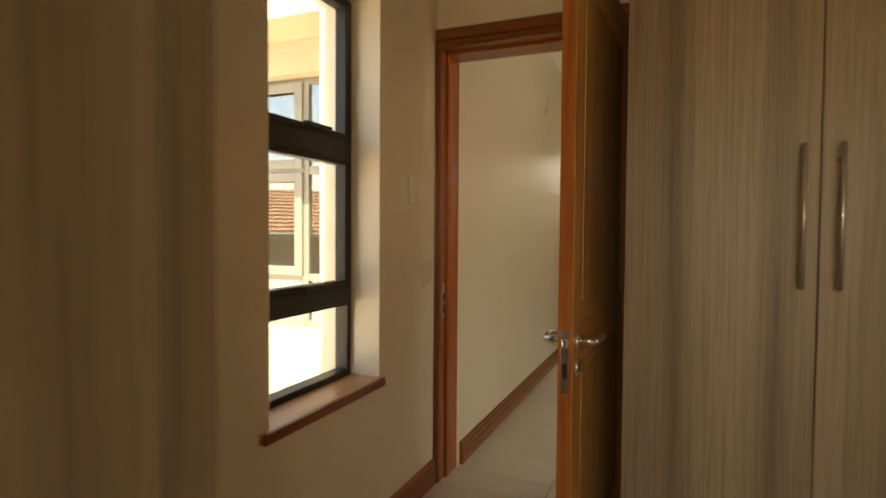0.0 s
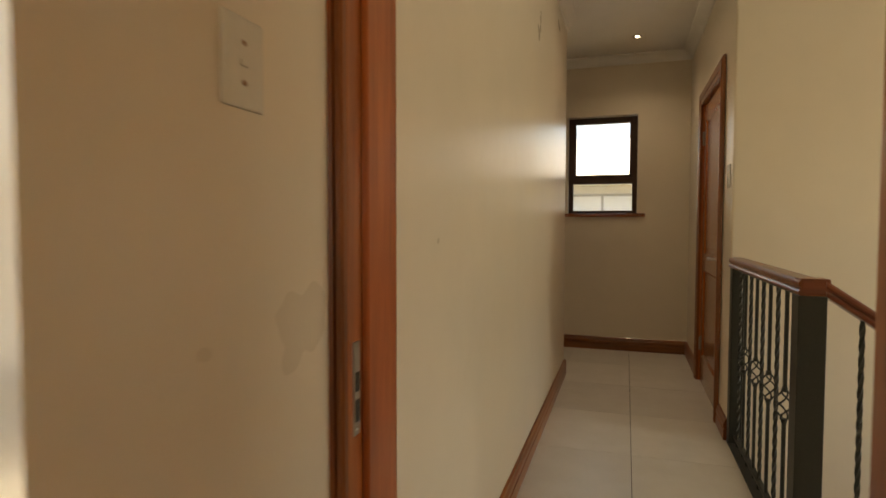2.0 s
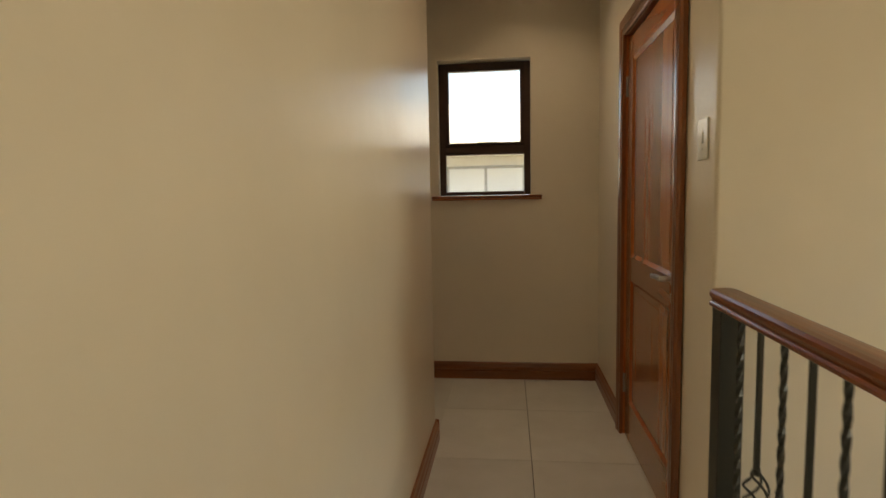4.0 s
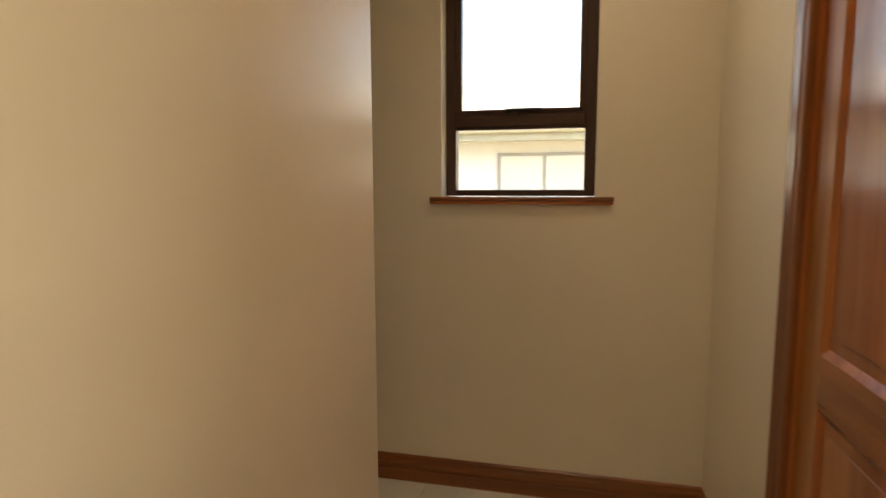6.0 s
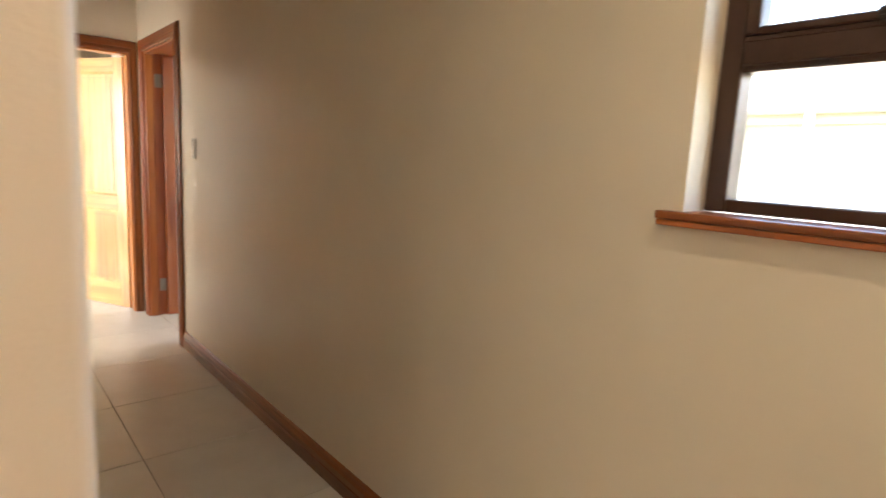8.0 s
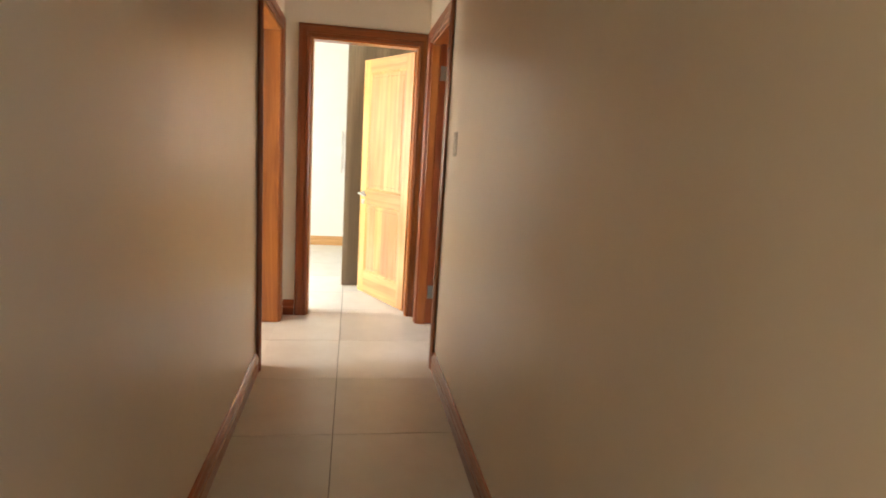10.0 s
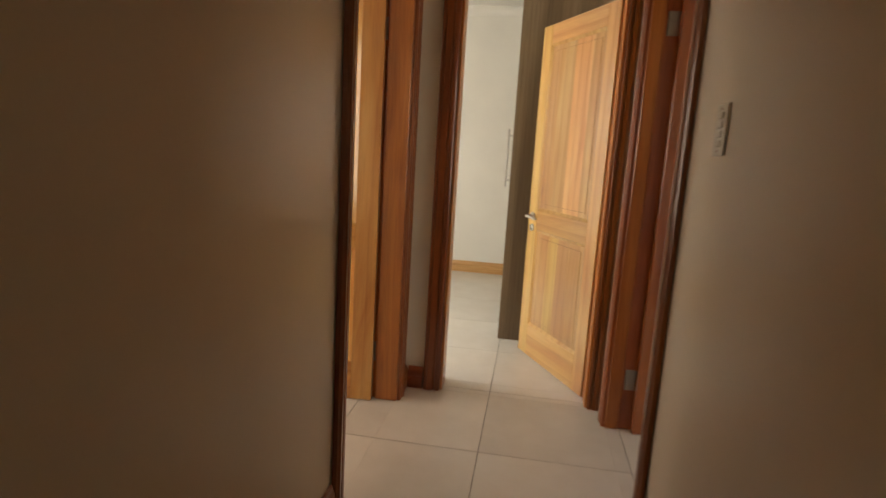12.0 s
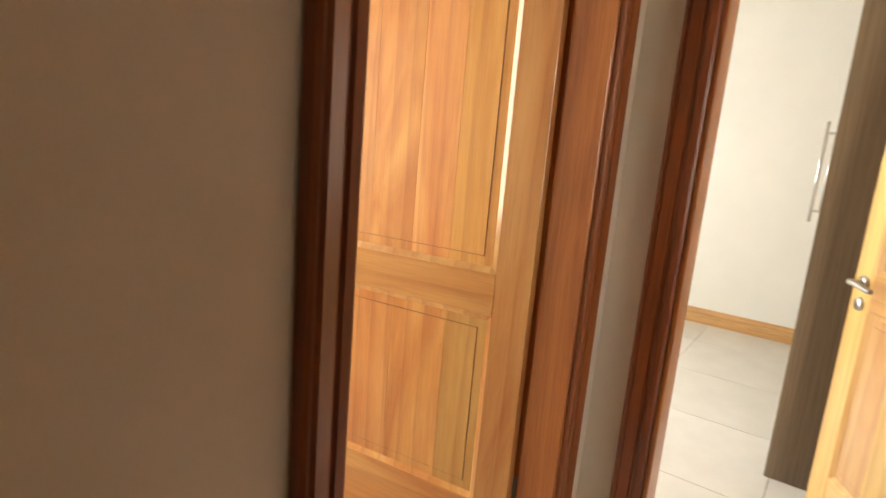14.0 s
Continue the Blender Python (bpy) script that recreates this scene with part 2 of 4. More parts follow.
GREYALU = plain("grey_aluminium", (0.34, 0.32, 0.28), 0.45, 0.3, 120.0, 0.03)
ZINC = plain("dull_zinc_hinge_steel", (0.33, 0.32, 0.30), 0.42, 0.8, 200.0, 0.05)
STEEL = plain("brushed_steel", (0.55, 0.53, 0.50), 0.28, 1.0, 240.0, 0.05)
IRON = plain("olive_black_iron_paint", (0.040, 0.040, 0.032), 0.45, 0.2, 150.0, 0.1)
PLASTIC = plain("white_switch_plastic", (0.74, 0.71, 0.63), 0.25, 0.0, 40.0, 0.02, 0.03)
# Near-black blocks of this colour stand in for shade inside lock holes.
DARK = plain("painted_hole_shade", (0.03, 0.025, 0.02), 0.7)
# Dark brown for painted groove shade on the doors, and for switch screws.
SHADE_BROWN = plain("groove_shade_and_screw_brown", (0.26, 0.10, 0.032), 0.6)
GLASS = glazing("window_glass")
CLAY = plain("terracotta_roof_tile", (0.40, 0.22, 0.13), 0.8, 0.0, 9.0, 0.3, 0.3)
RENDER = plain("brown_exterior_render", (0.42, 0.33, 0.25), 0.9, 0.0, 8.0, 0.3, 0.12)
CONCRETE = plain("pale_concrete_screed", (0.66, 0.62, 0.53), 0.9, 0.0, 5.0, 0.3, 0.14)
EARTH = plain("dry_garden_ground", (0.24, 0.20, 0.13), 0.95, 0.0, 2.0, 0.4, 0.3)
BLIND = plain("pale_window_blind", (0.62, 0.61, 0.56), 0.7, 0.0, 30.0, 0.1, 0.05)
LEAFGREEN = plain("dusty_green_leaf", (0.085, 0.11, 0.035), 0.7, 0.0, 6.0, 0.1, 0.4)
BARK = plain("grey_brown_bark", (0.12, 0.085, 0.055), 0.9, 0.0, 20.0, 0.5, 0.3)
GUTTER = plain("weathered_cream_gutter", (0.40, 0.38, 0.29), 0.6, 0.0, 20.0, 0.1, 0.08)
METALROOF = plain("pale_metal_roof", (0.60, 0.59, 0.56), 0.5, 0.2, 3.0, 0.1, 0.06)
GLOW, glow_tree, glow_shader = material("lamp_glow")
glow_shader.inputs["Emission Color"].default_value = (1.0, 0.82, 0.58, 1)
glow_shader.inputs["Emission Strength"].default_value = 5.0


# ---- mesh helpers ----
def solid(bm, x0, x1, y0, y1, z0, z1, bevel=0.0, steps=1):
    """A box, its edges rounded where bevel is given."""
    made = bmesh.ops.create_cube(bm, size=1.0)["verts"]
    for v in made:
        v.co = Vector(((x0 + x1) / 2 + v.co.x * (x1 - x0), (y0 + y1) / 2 + v.co.y * (y1 - y0), (z0 + z1) / 2 + v.co.z * (z1 - z0)))
    if bevel:
        edges = list({e for v in made for e in v.link_edges})
        bmesh.ops.bevel(bm, geom=edges, offset=bevel, segments=steps, profile=0.6, affect="EDGES")
    return bm


def one(x0, x1, y0, y1, z0, z1, bevel=0.0, steps=1):
    return solid(bmesh.new(), x0, x1, y0, y1, z0, z1, bevel, steps)


def tube(bm, a, b, r0, r1=None, sides=12):
    """A round bar from a to b."""
    a, b = Vector(a), Vector(b)
    turn = (b - a).to_track_quat("Z", "Y").to_matrix().to_4x4()
    bmesh.ops.create_cone(bm, cap_ends=True, segments=sides, radius1=r0, radius2=r0 if r1 is None else r1,
                          depth=(b - a).length, matrix=Matrix.Translation((a + b) / 2) @ turn)
    return bm


def strip(bm, profile, place, a, b):
    """Sweeps a closed profile of (u, v) from the cut a(u, v) to the cut b(u, v); place maps (s, u, v) to a point."""
    first = [bm.verts.new(place(a(u, v), u, v)) for u, v in profile]
    last = [bm.verts.new(place(b(u, v), u, v)) for u, v in profile]
    n = len(profile)
    for i in range(n):
        bm.faces.new((first[i], first[(i + 1) % n], last[(i + 1) % n], last[i]))
    bm.faces.new(first[::-1])
    bm.faces.new(last)
    return bm


def mesh_of(name, bm, mat, smooth=False):
    bmesh.ops.recalc_face_normals(bm, faces=bm.faces[:])
    data = bpy.data.meshes.new(name)
    bm.to_mesh(data)
    bm.free()
    data.materials.append(mat)
    if smooth:
        for poly in data.polygons:
            poly.use_smooth = True
    return data


def part(name, bm, mat, parent, label="", smooth=False):
    ob = new(name, mesh_of(name, bm, mat, smooth))
    ob.parent = parent
    return tagged(ob, label)


def thing(name, m, label, category, group="", kind=""):
    ob = new(name)
    ob.matrix_world = m
    ob.empty_display_size = 0.1
    return tagged(ob, label, category, group, kind)


def setting(name, bm, mat, label, category, smooth=False):
    return tagged(new(name, mesh_of(name, bm, mat, smooth)), label, category, "", "structure")


# ---- the plan, in metres ----
CEIL = 2.70
LEFT, RIGHT = 0.02, 1.0          # first corridor, running along y
CORNER, END = 3.385, 4.42         # second corridor, running along -x between these
DOORWALL = (-0.15, 0.03)         # wall between bedroom and landing
BED_X, BED_Y = (-0.02, 3.2), (-4.6, -0.15)
STAIR_X, STAIR_Y = 4.05, 2.29
FAR_DOOR = -4.56                 # face of the wall at the second corridor's end
ROOM_X, ROOM_Y = -7.66, 1.5      # far bedroom
BASE, FOOT = -0.12, -3.1


def wall(name, boxes, mat, label):
    bm = bmesh.new()
    for b in boxes:
        solid(bm, *b)
    return setting(name, bm, mat, label, "wall")


Z = (BASE, CEIL)
W1 = (-1.325, -0.695, 0.615, 2.075)      # window beside the bedroom door: y range, z range
wall("wall_west_bedroom", [
    (-0.27, BED_X[0], BED_Y[0] - 0.2, W1[0], *Z), (-0.27, BED_X[0], W1[1], DOORWALL[1], *Z),
    (-0.27, BED_X[0], W1[0], W1[1], BASE, W1[2]), (-0.27, BED_X[0], W1[0], W1[1], W1[3], CEIL)], CREAM,
    "cream painted bedroom wall with a window opening")
D1 = (-0.02, 0.896, 2.07)
wall("wall_bedroom_door", [
    (D1[1], STAIR_X + 0.15, *DOORWALL, FOOT, CEIL), (D1[0], D1[1], *DOORWALL, D1[2], CEIL)], CREAM,
    "cream painted wall around the bedroom doorway")
wall("wall_south_bedroom", [
    (BED_X[0] - 0.25, 1.1, BED_Y[0] - 0.2, BED_Y[0], *Z), (2.7, BED_X[1] + 0.2, BED_Y[0] - 0.2, BED_Y[0], *Z),
    (1.1, 2.7, BED_Y[0] - 0.2, BED_Y[0], BASE, 0.55), (1.1, 2.7, BED_Y[0] - 0.2, BED_Y[0], 2.05, CEIL)], CREAM, "plain cream bedroom wall with an unseen opening added for the fill lamp")
wall("wall_east_bedroom", [(BED_X[1], BED_X[1] + 0.2, BED_Y[0], BED_Y[1], *Z)], CREAM, "plain cream bedroom wall")


def corner_wall(name, box, at, label):
    """A wall whose outer corner at (x, y) is rounded like plaster over a bead."""
    bm = one(*box)
    edges = [e for e in bm.edges if all(abs(v.co.x - at[0]) < 1e-4 and abs(v.co.y - at[1]) < 1e-4 for v in e.verts)]
    bmesh.ops.bevel(bm, geom=edges, offset=0.011, segments=4, profile=0.5, affect="EDGES")
    return setting(name, bm, CREAM, label, "wall")


corner_wall("wall_west_corridor", (-0.16, LEFT, DOORWALL[1], CORNER, *Z), (LEFT, CORNER), "cream satin painted corridor wall")
D3 = (-4.402, -3.478, 2.07)
wall("wall_south_passage", [
    (D3[1], -0.16, CORNER - 0.15, CORNER, *Z), (-4.71, D3[0], CORNER - 0.15, CORNER, *Z), (D3[0], D3[1], CORNER - 0.15, CORNER, D3[2], CEIL)], CREAM,
    "cream satin painted passage wall with a doorway")
W2 = (-0.064, 0.557, 1.262, 2.172)
D5 = (-4.402, -3.508, 2.07)
wall("wall_north", [
    (W2[1], RIGHT + 0.15, END, END + 0.22, *Z), (D5[1], W2[0], END, END + 0.22, *Z), (W2[0], W2[1], END, END + 0.22, BASE, W2[2]),
    (W2[0], W2[1], END, END + 0.22, W2[3], CEIL), (ROOM_X - 0.2, D5[0], END, END + 0.22, *Z), (D5[0], D5[1], END, END + 0.22, D5[2], CEIL)], CREAM,
    "cream painted end wall with a small window and a doorway")
D4 = (3.542, 4.384, 2.08)
wall("wall_west_passage", [
    (FAR_DOOR - 0.15, FAR_DOOR, CORNER, D4[0], *Z), (FAR_DOOR - 0.15, FAR_DOOR, D4[1], END, *Z), (FAR_DOOR - 0.15, FAR_DOOR, *D4[:2], D4[2], CEIL)], CREAM,
    "cream painted wall around the far bedroom doorway")
D2 = (2.615, 3.585, 2.07)
wall("wall_east_corridor", [
    (RIGHT, RIGHT + 0.15, D2[1], END, *Z), (RIGHT, RIGHT + 0.15, D2[0], D2[1], D2[2], CEIL)], CREAM,
    "cream painted corridor wall with a closed door")
corner_wall("wall_stair_corner", (RIGHT, RIGHT + 0.15, STAIR_Y, D2[0], FOOT, CEIL), (RIGHT, STAIR_Y), "cream painted wall end above the stairs")
wall("wall_linen_room", [(1.15, 2.2, END, END + 0.2, *Z), (2.2, 2.4, STAIR_Y + 0.15, END + 0.2, *Z)], CREAM, "plain wall behind the closed door")
wall("wall_stair_north", [(RIGHT + 0.15, STAIR_X + 0.15, STAIR_Y, STAIR_Y + 0.15, FOOT, CEIL)], CREAM, "tall cream painted stairwell wall")
wall("wall_stair_east", [
    (STAIR_X, STAIR_X + 0.15, DOORWALL[1], 0.5, FOOT, CEIL), (STAIR_X, STAIR_X + 0.15, 1.9, STAIR_Y, FOOT, CEIL),
    (STAIR_X, STAIR_X + 0.15, 0.5, 1.9, FOOT, 0.2), (STAIR_X, STAIR_X + 0.15, 0.5, 1.9, 1.8, CEIL)], CREAM, "cream painted stairwell wall with a window opening")
wall("wall_stair_west", [(RIGHT - 0.2, RIGHT - 0.02, DOORWALL[1], STAIR_Y, FOOT, -0.14)], CREAM, "cream painted wall below the landing")
wall("wall_far_room", [
    (ROOM_X - 0.2, ROOM_X, ROOM_Y - 0.2, END, *Z), (FAR_DOOR - 0.15, FAR_DOOR, ROOM_Y - 0.2, CORNER - 0.15, *Z),
    (ROOM_X, -5.91, ROOM_Y - 0.2, ROOM_Y, *Z), (-4.79, FAR_DOOR - 0.15, ROOM_Y - 0.2, ROOM_Y, *Z),
    (-5.91, -4.79, ROOM_Y - 0.2, ROOM_Y, BASE, 0.5), (-5.91, -4.79, ROOM_Y - 0.2, ROOM_Y, 2.1, CEIL)], PALE, "bright off-white bedroom wall")
wall("wall_left_room", [
    (-3.2, -3.0, 1.5, CORNER - 0.15, *Z), (-4.56, -4.2, 1.5, 1.7, *Z), (-3.4, -3.2, 1.5, 1.7, *Z), (-4.2, -3.4, 1.5, 1.7, BASE, 0.8), (-4.2, -3.4, 1.5, 1.7, 2.0, CEIL)],
    PALE, "off-white wall of the side room")
wall("wall_right_room", [
    (-5.2, -5.0, END + 0.22, 7.2, *Z), (-2.0, -1.8, END + 0.22, 7.2, *Z), (-5.0, -3.9, 7.0, 7.2, *Z), (-2.5, -2.0, 7.0, 7.2, *Z),
    (-3.9, -2.5, 7.0, 7.2, BASE, 0.7), (-3.9, -2.5, 7.0, 7.2, 2.1, CEIL)], PALE, "off-white wall of the opposite side room")


def flat(name, rects, z0, z1, mat, label, category):
    bm = bmesh.new()
    for x0, x1, y0, y1 in rects:
        solid(bm, x0, x1, y0, y1, z0, z1)
    return setting(name, bm, mat, label, category)


# First two slabs run past the south walls: unseen overhangs added to block sun.
COVER = [(-0.27, 4.2, -7.0, 0.03), (-7.86, -4.56, -0.8, 1.3), (-0.16, 4.2, 0.03, END + 0.22), (-7.86, -0.16, 3.27, END + 0.22), (-7.86, -4.56, 1.3, 3.27), (-4.56, -0.16, -0.03, 3.27), (-5.2, -1.8, END + 0.22, 7.2)]
flat("ceiling", COVER, CEIL, CEIL + 0.2, WHITE, "white painted ceiling slab with added overhangs that block the sun", "ceiling")
FLOORS = [(-0.02, 3.2, -4.6, -0.15), (0.0, 0.896, -0.15, 0.03), (LEFT, RIGHT, 0.03, END), (FAR_DOOR, LEFT, CORNER, END),
          (D3[0], D3[1], CORNER - 0.15, CORNER), (D5[0], D5[1], END, END + 0.22), (FAR_DOOR - 0.15, FAR_DOOR, *D4[:2]), (ROOM_X, FAR_DOOR - 0.15, ROOM_Y, END),
          (-4.56, -3.2, 1.7, CORNER - 0.15), (-5.0, -2.0, END + 0.22, 7.0), (1.15, 2.2, STAIR_Y + 0.15, END), (RIGHT, 1.15, D2[0], D2[1])]
floor = flat("floor", FLOORS, BASE - 0.02, -0.008, GROUT, "cream porcelain tiled floor with dark grout lines", "floor")


# ---- baseboards and cornices ----
SKIRT = [(0.0, 0.0), (0.0, 0.018), (0.055, 0.018), (0.058, 0.013), (0.064, 0.013), (0.067, 0.018), (0.088, 0.018), (0.100, 0.012), (0.112, 0.010), (0.118, 0.004), (0.118, 0.0)]
COVE = [(0.0, 0.0), (0.0, 0.075), (0.012, 0.075), (0.018, 0.060), (0.030, 0.040), (0.048, 0.024), (0.066, 0.014), (0.080, 0.012), (0.080, 0.0)]


def run(name, start, stop, inward, mat_map, profile, z0, up, label, category):
    """A moulding along a wall from start to stop, standing out towards inward."""
    a, b = Vector((*start, z0)), Vector((*stop, z0))
    way = (b - a).normalized()
    out = Vector((*inward, 0))
    bm = bmesh.new()
    strip(bm, profile, lambda s, u, v: a + way * s + out * v + Vector((0, 0, u * up)), lambda u, v: 0.0, lambda u, v: (b - a).length)
    return setting(name, bm, mat_map["x" if abs(way.x) > 0.5 else "y"] if isinstance(mat_map, dict) else mat_map, label, category)


WOOD_LABEL = "varnished red-brown timber skirting board"
for start, stop, inward in (
        ((BED_X[0], -2.08), (BED_X[0], -0.18), (1, 0)), ((LEFT, 0.075), (LEFT, CORNER), (1, 0)), ((-3.420, CORNER), (LEFT + 0.018, CORNER), (0, 1)),
        ((-3.450, END), (RIGHT, END), (0, -1)), ((RIGHT, D2[1] + 0.056), (RIGHT, END - 0.018), (-1, 0)), ((RIGHT, STAIR_Y), (RIGHT, D2[0] - 0.056), (-1, 0)),
        ((-4.56, CORNER), (-4.46, CORNER), (0, 1)), ((FAR_DOOR, CORNER + 0.018), (FAR_DOOR, 3.484), (1, 0))):
    run("baseboard", start, stop, inward, TRIM, SKIRT, 0.0, 1, WOOD_LABEL, "baseboard")
for start, stop, inward in (((ROOM_X, ROOM_Y), (ROOM_X, END), (1, 0)), ((FAR_DOOR - 0.15, ROOM_Y), (FAR_DOOR - 0.15, 3.48), (-1, 0))):
    run("baseboard", start, stop, inward, SILL, SKIRT, 0.0, 1, "light varnished pine skirting board with knots", "baseboard")
for start, stop, inward in (
        ((LEFT, 0.03), (LEFT, CORNER), (1, 0)), ((FAR_DOOR, CORNER), (LEFT, CORNER), (0, 1)), ((FAR_DOOR, END), (RIGHT, END), (0, -1)), ((RIGHT, STAIR_Y), (RIGHT, END), (-1, 0)),
        ((FAR_DOOR, CORNER), (FAR_DOOR, END), (1, 0)), ((RIGHT, STAIR_Y), (STAIR_X, STAIR_Y), (0, -1)), ((LEFT, 0.03), (STAIR_X, 0.03), (0, 1)),
        ((ROOM_X, ROOM_Y), (ROOM_X, END), (1, 0)), ((ROOM_X, END), (FAR_DOOR - 0.15, END), (0, -1)), ((BED_X[0], BED_Y[0]), (BED_X[0], BED_Y[1]), (1, 0)), ((BED_X[0], BED_Y[1]), (BED_X[1], BED_Y[1]), (0, -1))):
    run("cornice", start, stop, inward, WHITE, COVE, CEIL, -1, "white coved plaster cornice", "cornice")


# ---- doors ----
ARCH = [(0.0, 0.0), (0.0, 0.012), (0.007, 0.017), (0.024, 0.017), (0.027, 0.011), (0.034, 0.011), (0.038, 0.018), (0.066, 0.023), (0.071, 0.017), (0.079, 0.020), (0.086, 0.015), (0.09, 0.0)]


def architrave(parent, width, height, face, side, left=0.09, right=0.09):
    """Mitred moulding round an opening, in the opening's own frame: x across, y through the wall, side the way it stands out."""
    def leg(name, where, sign, most):
        profile = [(u * most / 0.09, v) for u, v in ARCH]
        bm = bmesh.new()
        strip(bm, profile, lambda s, u, v: Vector((where + sign * u, face + side * v, s)), lambda u, v: 0.0, lambda u, v: height + u * 0.09 / most)
        part(name, bm, TRIM["z"], parent)
    leg("architrave", 0.0, -1, left)
    leg("architrave", width, 1, right)
    bm = bmesh.new()
    strip(bm, ARCH, lambda s, u, v: Vector((s, face + side * v, height + u)), lambda u, v: -u * left / 0.09, lambda u, v: width + u * right / 0.09)
    part("head_architrave", bm, TRIM["x"], parent)


def door_frame(name, m, width, height, depth, stop_at, label, faces=(True, True), near=(0.09, 0.09), strike=None, hinges=None, tone=FRAME):
    """Rebated timber frame: x across the opening, y through the wall from 0 to depth."""
    ob = thing(name, m, label, "door frame", "", "structure")
    t = 0.034
    part("jamb", one(-t, 0.0, 0.0, depth, 0.0, height, 0.003), tone["z"], ob)
    part("jamb", one(width, width + t, 0.0, depth, 0.0, height, 0.003), tone["z"], ob)
    part("head", one(-t, width + t, 0.0, depth, height, height + t, 0.003), tone["x"], ob)
    s0, s1 = stop_at
    part("door_stop", one(-0.001, 0.014, s0, s1, 0.0, height, 0.003), tone["z"], ob)
    part("door_stop", one(width - 0.014, width + 0.001, s0, s1, 0.0, height, 0.003), tone["z"], ob)
    part("head_stop", one(0.014, width - 0.014, s0, s1, height - 0.014, height + 0.001, 0.003), tone["x"], ob)
    if faces[0]:
        architrave(ob, width, height, 0.0, -1, *near)
    if faces[1]:
        architrave(ob, width, height, depth, 1, *near)
    if strike:
        x, y, z = strike
        sx = 1 if x == 0 else -1
        bm = bmesh.new()
        a, b = sorted((x - 0.001 * sx, x + 0.003 * sx))
        solid(bm, a, b, y - 0.013, y + 0.013, z - 0.085, z + 0.085, 0.001)
        plate = part("strike_plate", bm, STEEL, ob, "brushed steel strike plate")
        a, b = sorted((x - 0.001 * sx, x + 0.0045 * sx))
        part("latch_hole", one(a, b, y - 0.007, y + 0.007, z - 0.005, z + 0.03), DARK, plate)
        part("bolt_hole", one(a, b, y - 0.007, y + 0.007, z - 0.06, z - 0.02), DARK, plate)
        for dz in (-0.075, 0.075):
            part("screw", tube(bmesh.new(), (x, y, z + dz), (x + 0.005 * sx, y, z + dz), 0.004), STEEL, plate)
    for x, y, z in hinges or ():
        bm = bmesh.new()
        solid(bm, x - 0.004, x + 0.004, y - 0.022, y + 0.018, z - 0.05, z + 0.05, 0.001)
        hinge = part("hinge", bm, ZINC, ob, "steel butt hinge")
        part("knuckle", tube(bmesh.new(), (x, y - 0.024, z - 0.05), (x, y - 0.024, z + 0.05), 0.006, None, 10), ZINC, hinge)
    return ob


def lever(parent, x, z, face, side, towards):
    """Curved lever handle on a round rose, with a keyhole rose below it."""
    handle = part("handle", tube(bmesh.new(), (x, face - 0.002 * side, z), (x, face + 0.009 * side, z), 0.026, 0.024, 24), STEEL, parent, "brushed steel lever handle", True)
    bm = bmesh.new()
    tube(bm, (x, face, z), (x, face + 0.05 * side, z), 0.010, None, 12)
    last = None
    for i in range(9):
        s = i / 8
        here = (x + towards * (0.005 + 0.118 * s), face + side * (0.047 + 0.006 * math.sin(s * math.pi)), z + 0.004 * math.sin(s * math.pi) - 0.010 * s * s + (0.006 if i == 8 else 0))
        if last:
            tube(bm, last, here, 0.0105 - 0.002 * (i - 1) / 8, 0.0105 - 0.002 * s, 10)
        last = here
    part("lever", bm, STEEL, handle, "", True)
    rose = part("keyhole_rose", tube(bmesh.new(), (x, face - 0.002 * side, z - 0.072), (x, face + 0.007 * side, z - 0.072), 0.024, 0.022, 24), STEEL, parent, "", True)
    part("keyhole", one(x - 0.004, x + 0.004, min(face, face + 0.0085 * side), max(face, face + 0.0085 * side), z - 0.086, z - 0.062), DARK, rose)


